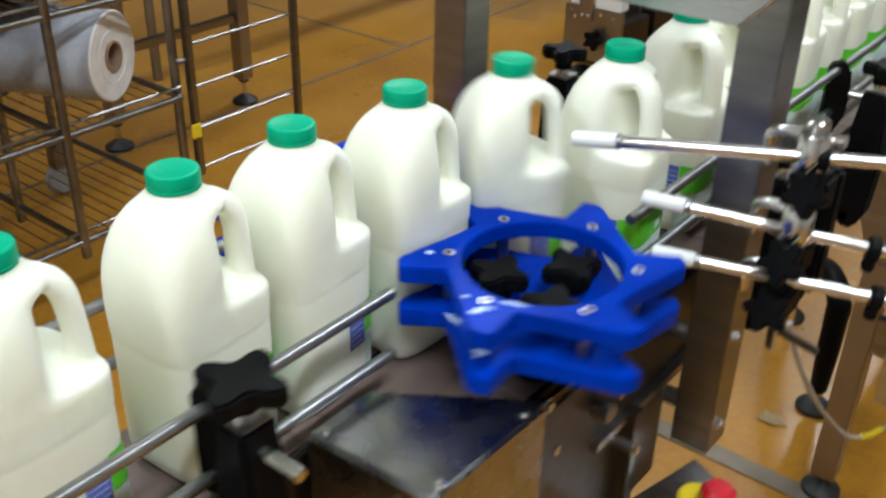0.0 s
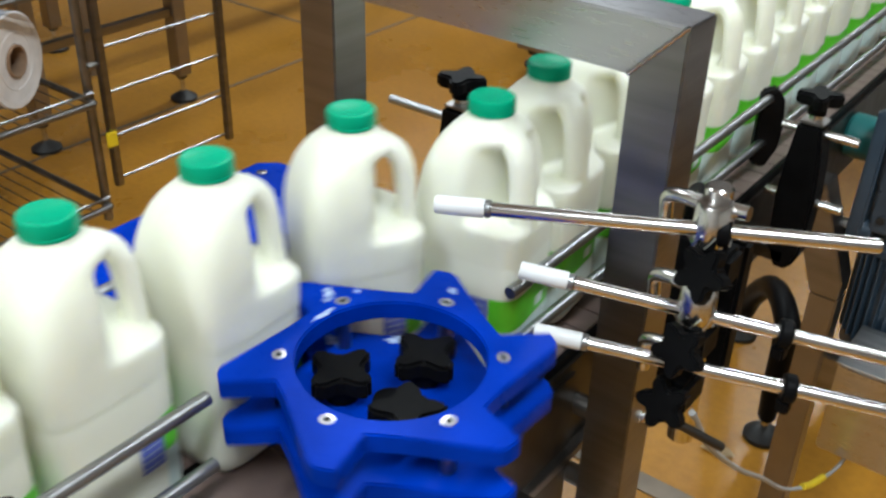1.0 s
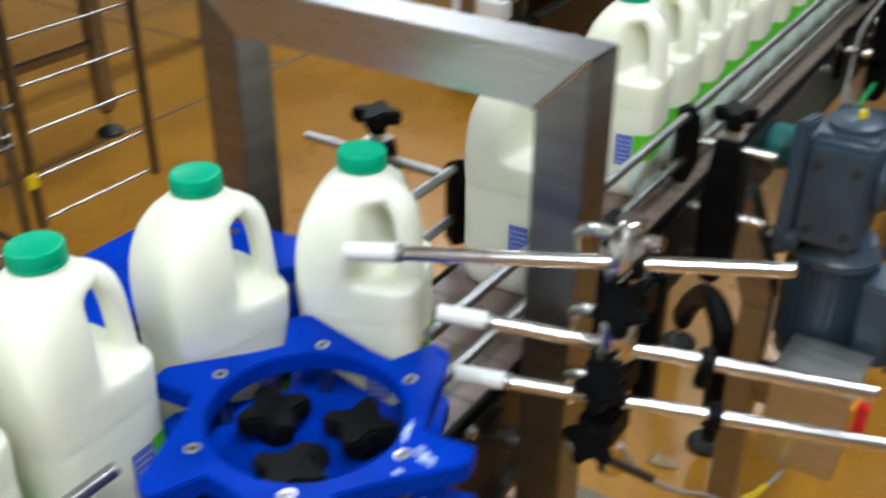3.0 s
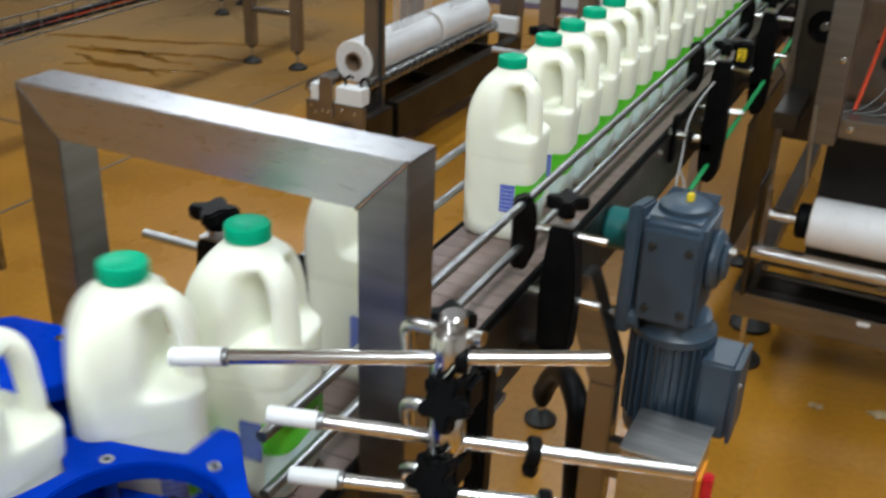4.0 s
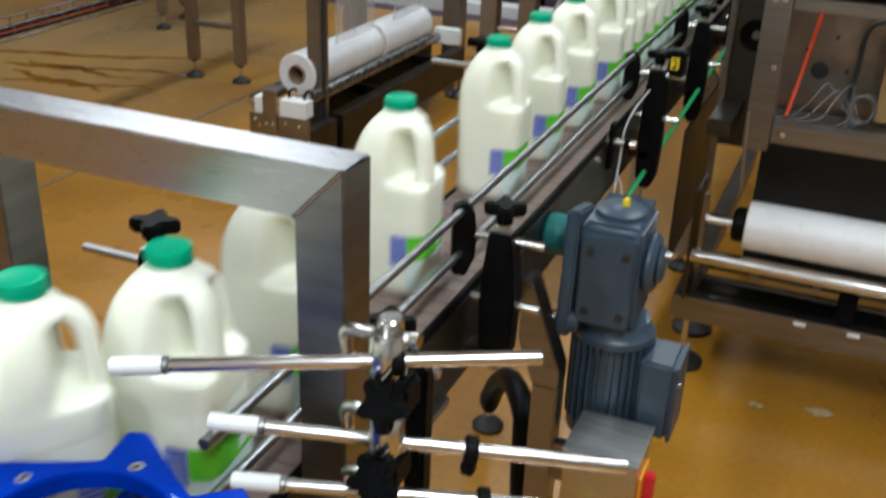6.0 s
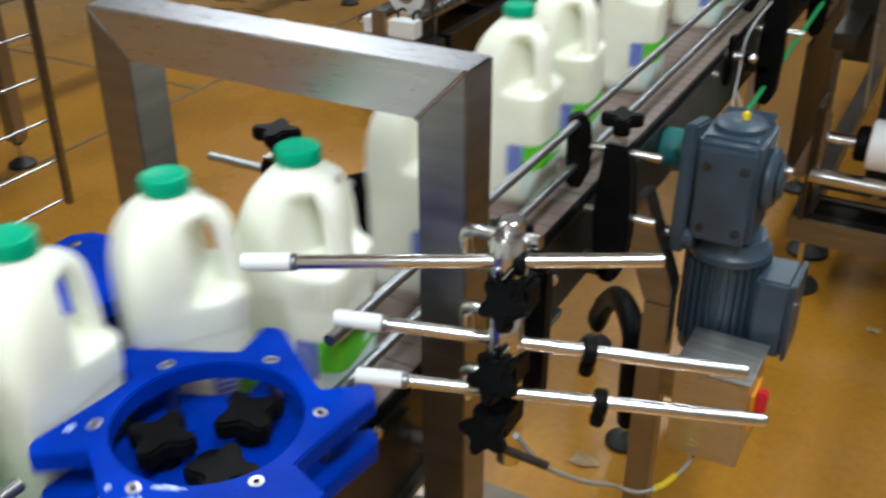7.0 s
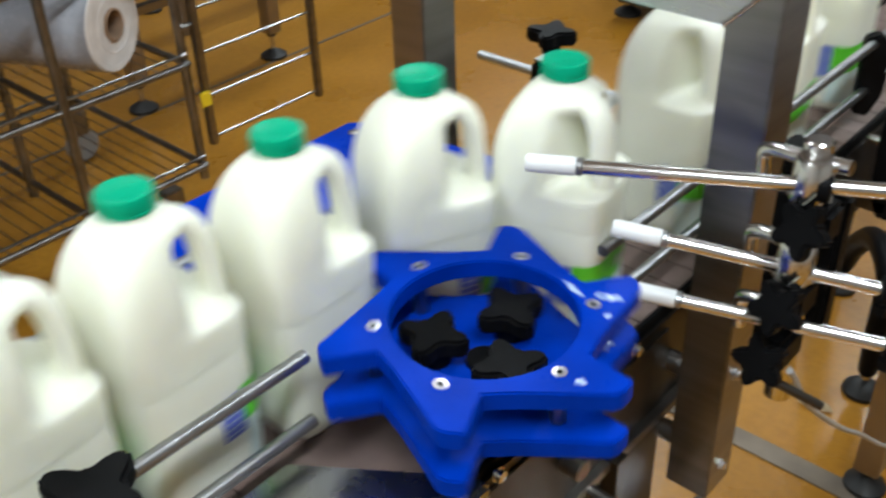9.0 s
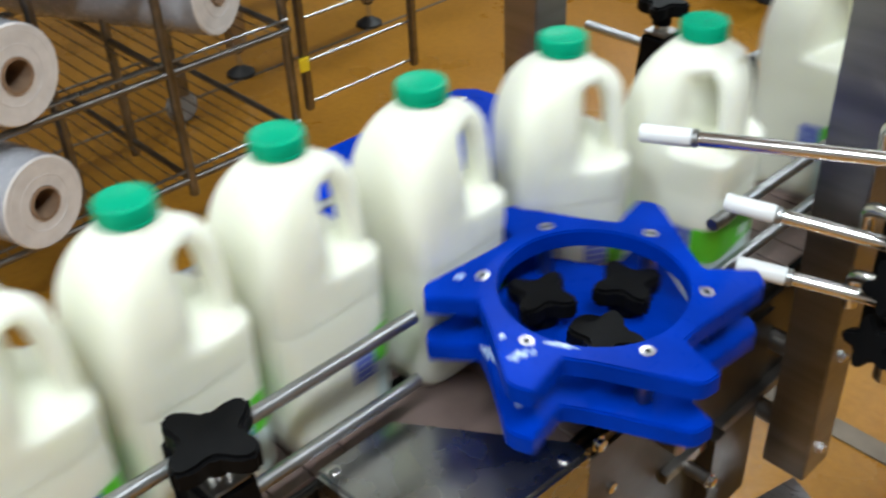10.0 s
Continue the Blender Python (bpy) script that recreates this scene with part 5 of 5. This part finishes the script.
# ---------------------------------------------------------------- motion
SIG_T = [0.0, 0.2, 0.4, 0.5, 0.7, 0.9, 1.1, 1.3, 1.5, 1.7, 1.8, 2.0, 2.2, 2.4, 2.5, 2.6, 2.7, 2.9, 3.1, 3.2, 3.55, 3.95, 4.3, 4.5, 4.7, 5.0, 5.2, 6.3, 6.5, 6.7, 7.0, 7.2, 7.5, 7.8, 8.0, 8.2, 8.5, 8.7, 9.0, 9.3, 9.5, 9.7, 10.0]
SIG_V = [0.05, 0.48, 0.83, 1.0, 1.354, 1.708, 2.11, 2.469, 2.848, 3.25, 3.43, 3.622, 3.763, 3.874, 3.965, 4.033, 4.151, 4.417, 4.633, 4.8, 5.0, 6.05, 6.88, 7.24, 7.61, 8.19, 8.57, 10.47, 10.897, 11.341, 11.992, 12.409, 12.95, 13.326, 13.557, 13.895, 14.603, 15.045, 15.738, 16.387, 16.837, 17.284, 17.94]
PATH_S = [-40, 0, 1, 1.5, 1.75, 2, 2.25, 2.5, 2.75, 3, 3.25, 3.5, 3.75, 4]
PATH_Y = [0.431 - 40 * 0.1265, 0.431, 0.5575, 0.622, 0.658, 0.691, 0.732, 0.773, 0.808, 0.836, 0.859, 0.887, 0.910, 0.945]
TURN_Y = [0.60, 0.70, 0.75, 0.80, 0.83, 0.855, 0.875, 0.90, 0.93, 0.97, 1.7, 2.0]
TURN_A = [93, 90, 81, 68, 60, 46, 33, 19, 10, 5, 4, 7]
LINE_Y = [0.45, 0.55, 0.62, 0.66, 0.70, 0.74, 0.78, 0.805, 0.825, 0.838, 0.857, 0.89, 0.92, 0.95, 1.0, 1.05, 1.3, 1.5, 1.9]
LINE_X = [-0.616, -0.614, -0.607, -0.599, -0.597, -0.598, -0.596, -0.586, -0.577, -0.564, -0.538, -0.508, -0.498, -0.500, -0.506, -0.508, -0.514, -0.521, -0.527]
# jugs that leave the wheel into the slow queue before the belt clears, and two slow ones later
QUEUE = {
    3: ([0.0, 0.1, 0.25, 0.5, 1.0, 1.3, 1.6, 2.0, 3.0, 4.3, 4.5, 5.3, 10.0], [0.836, 0.866, 0.905, 0.961, 1.044, 1.15, 1.31, 1.57, 1.73, 2.15, 2.265, 2.727, 4.14]),
    2: ([1.07, 1.3, 1.5, 2.0, 3.0, 4.3, 4.5, 5.3, 10.0], [0.945, 1.04, 1.16, 1.44, 1.612, 2.032, 2.144, 2.607, 4.02]),
    1: ([1.57, 2.0, 2.5, 3.0, 4.3, 4.5, 5.3, 10.0], [0.945, 1.106, 1.212, 1.493, 1.914, 2.024, 2.488, 3.90]),
    0: ([2.5, 3.0, 4.3, 4.5, 5.3, 10.0], [0.962, 1.19, 1.80, 1.919, 2.382, 3.78]),
    -4: ([4.9, 5.1, 6.5, 10.0], [0.945, 1.035, 1.722, 3.73]),
    -5: ([5.5, 6.3, 6.5, 6.7, 10.0], [0.945, 1.265, 1.38, 1.495, 3.39]),
}
V_OUT = 0.575
PITCH_OUT = 0.1185


def motions():
    times = [k / 10 for k in range(101)]
    sig = np.interp(times, SIG_T, SIG_V)
    track = {}
    ahead = None
    for i in range(3, FIRST - 1, -1):
        ys, speed = [], 0.48
        for n, t in enumerate(times):
            s = sig[n] + i
            if i in QUEUE and t >= QUEUE[i][0][0]:
                y = float(np.interp(t, *QUEUE[i]))
                if i < 0:
                    y = min(y, ahead[n] - PITCH_OUT)
            elif s <= 4:
                y = float(np.interp(s, PATH_S, PATH_Y))
                if i < 0:
                    y -= 0.035 * max(0.0, 1 - t / 0.4)  # the jug at the back closes up to the others
            else:
                if i == -9 and t <= 8.0:
                    speed = 0.23  # one jug drags at the wheel
                y = ys[-1] + speed * 0.1 if ys[-1] >= 0.945 else 0.945 + speed * 0.05
                speed = min(V_OUT, speed + 0.08)
                y = min(y, ahead[n] - PITCH_OUT)
            ys.append(y)
        track[i] = ahead = ys
    for i in range(4, LAST + 1):
        track[i] = [y + PITCH_OUT * (i - 3) + (0.06 * max(0.0, min(1.0, 1.8 - t)) if i > 4 else 0.0) for t, y in zip(times, track[3])]
    for i, ys in track.items():
        wob = 2.0 * math.sin(i * 2.3)
        walk(BOTTLES[i], [(t, pose(float(np.interp(y, LINE_Y, LINE_X)), y, BASE, 0, 0, float(np.interp(y, TURN_Y, TURN_A)) + wob)) for t, y in zip(times, ys)])
    walk(WHEEL, [(t, pose(*STAR, 0.907, 0, 0, -0.5 - 60 * (s - 17.97))) for t, s in zip(times, sig)])


motions()
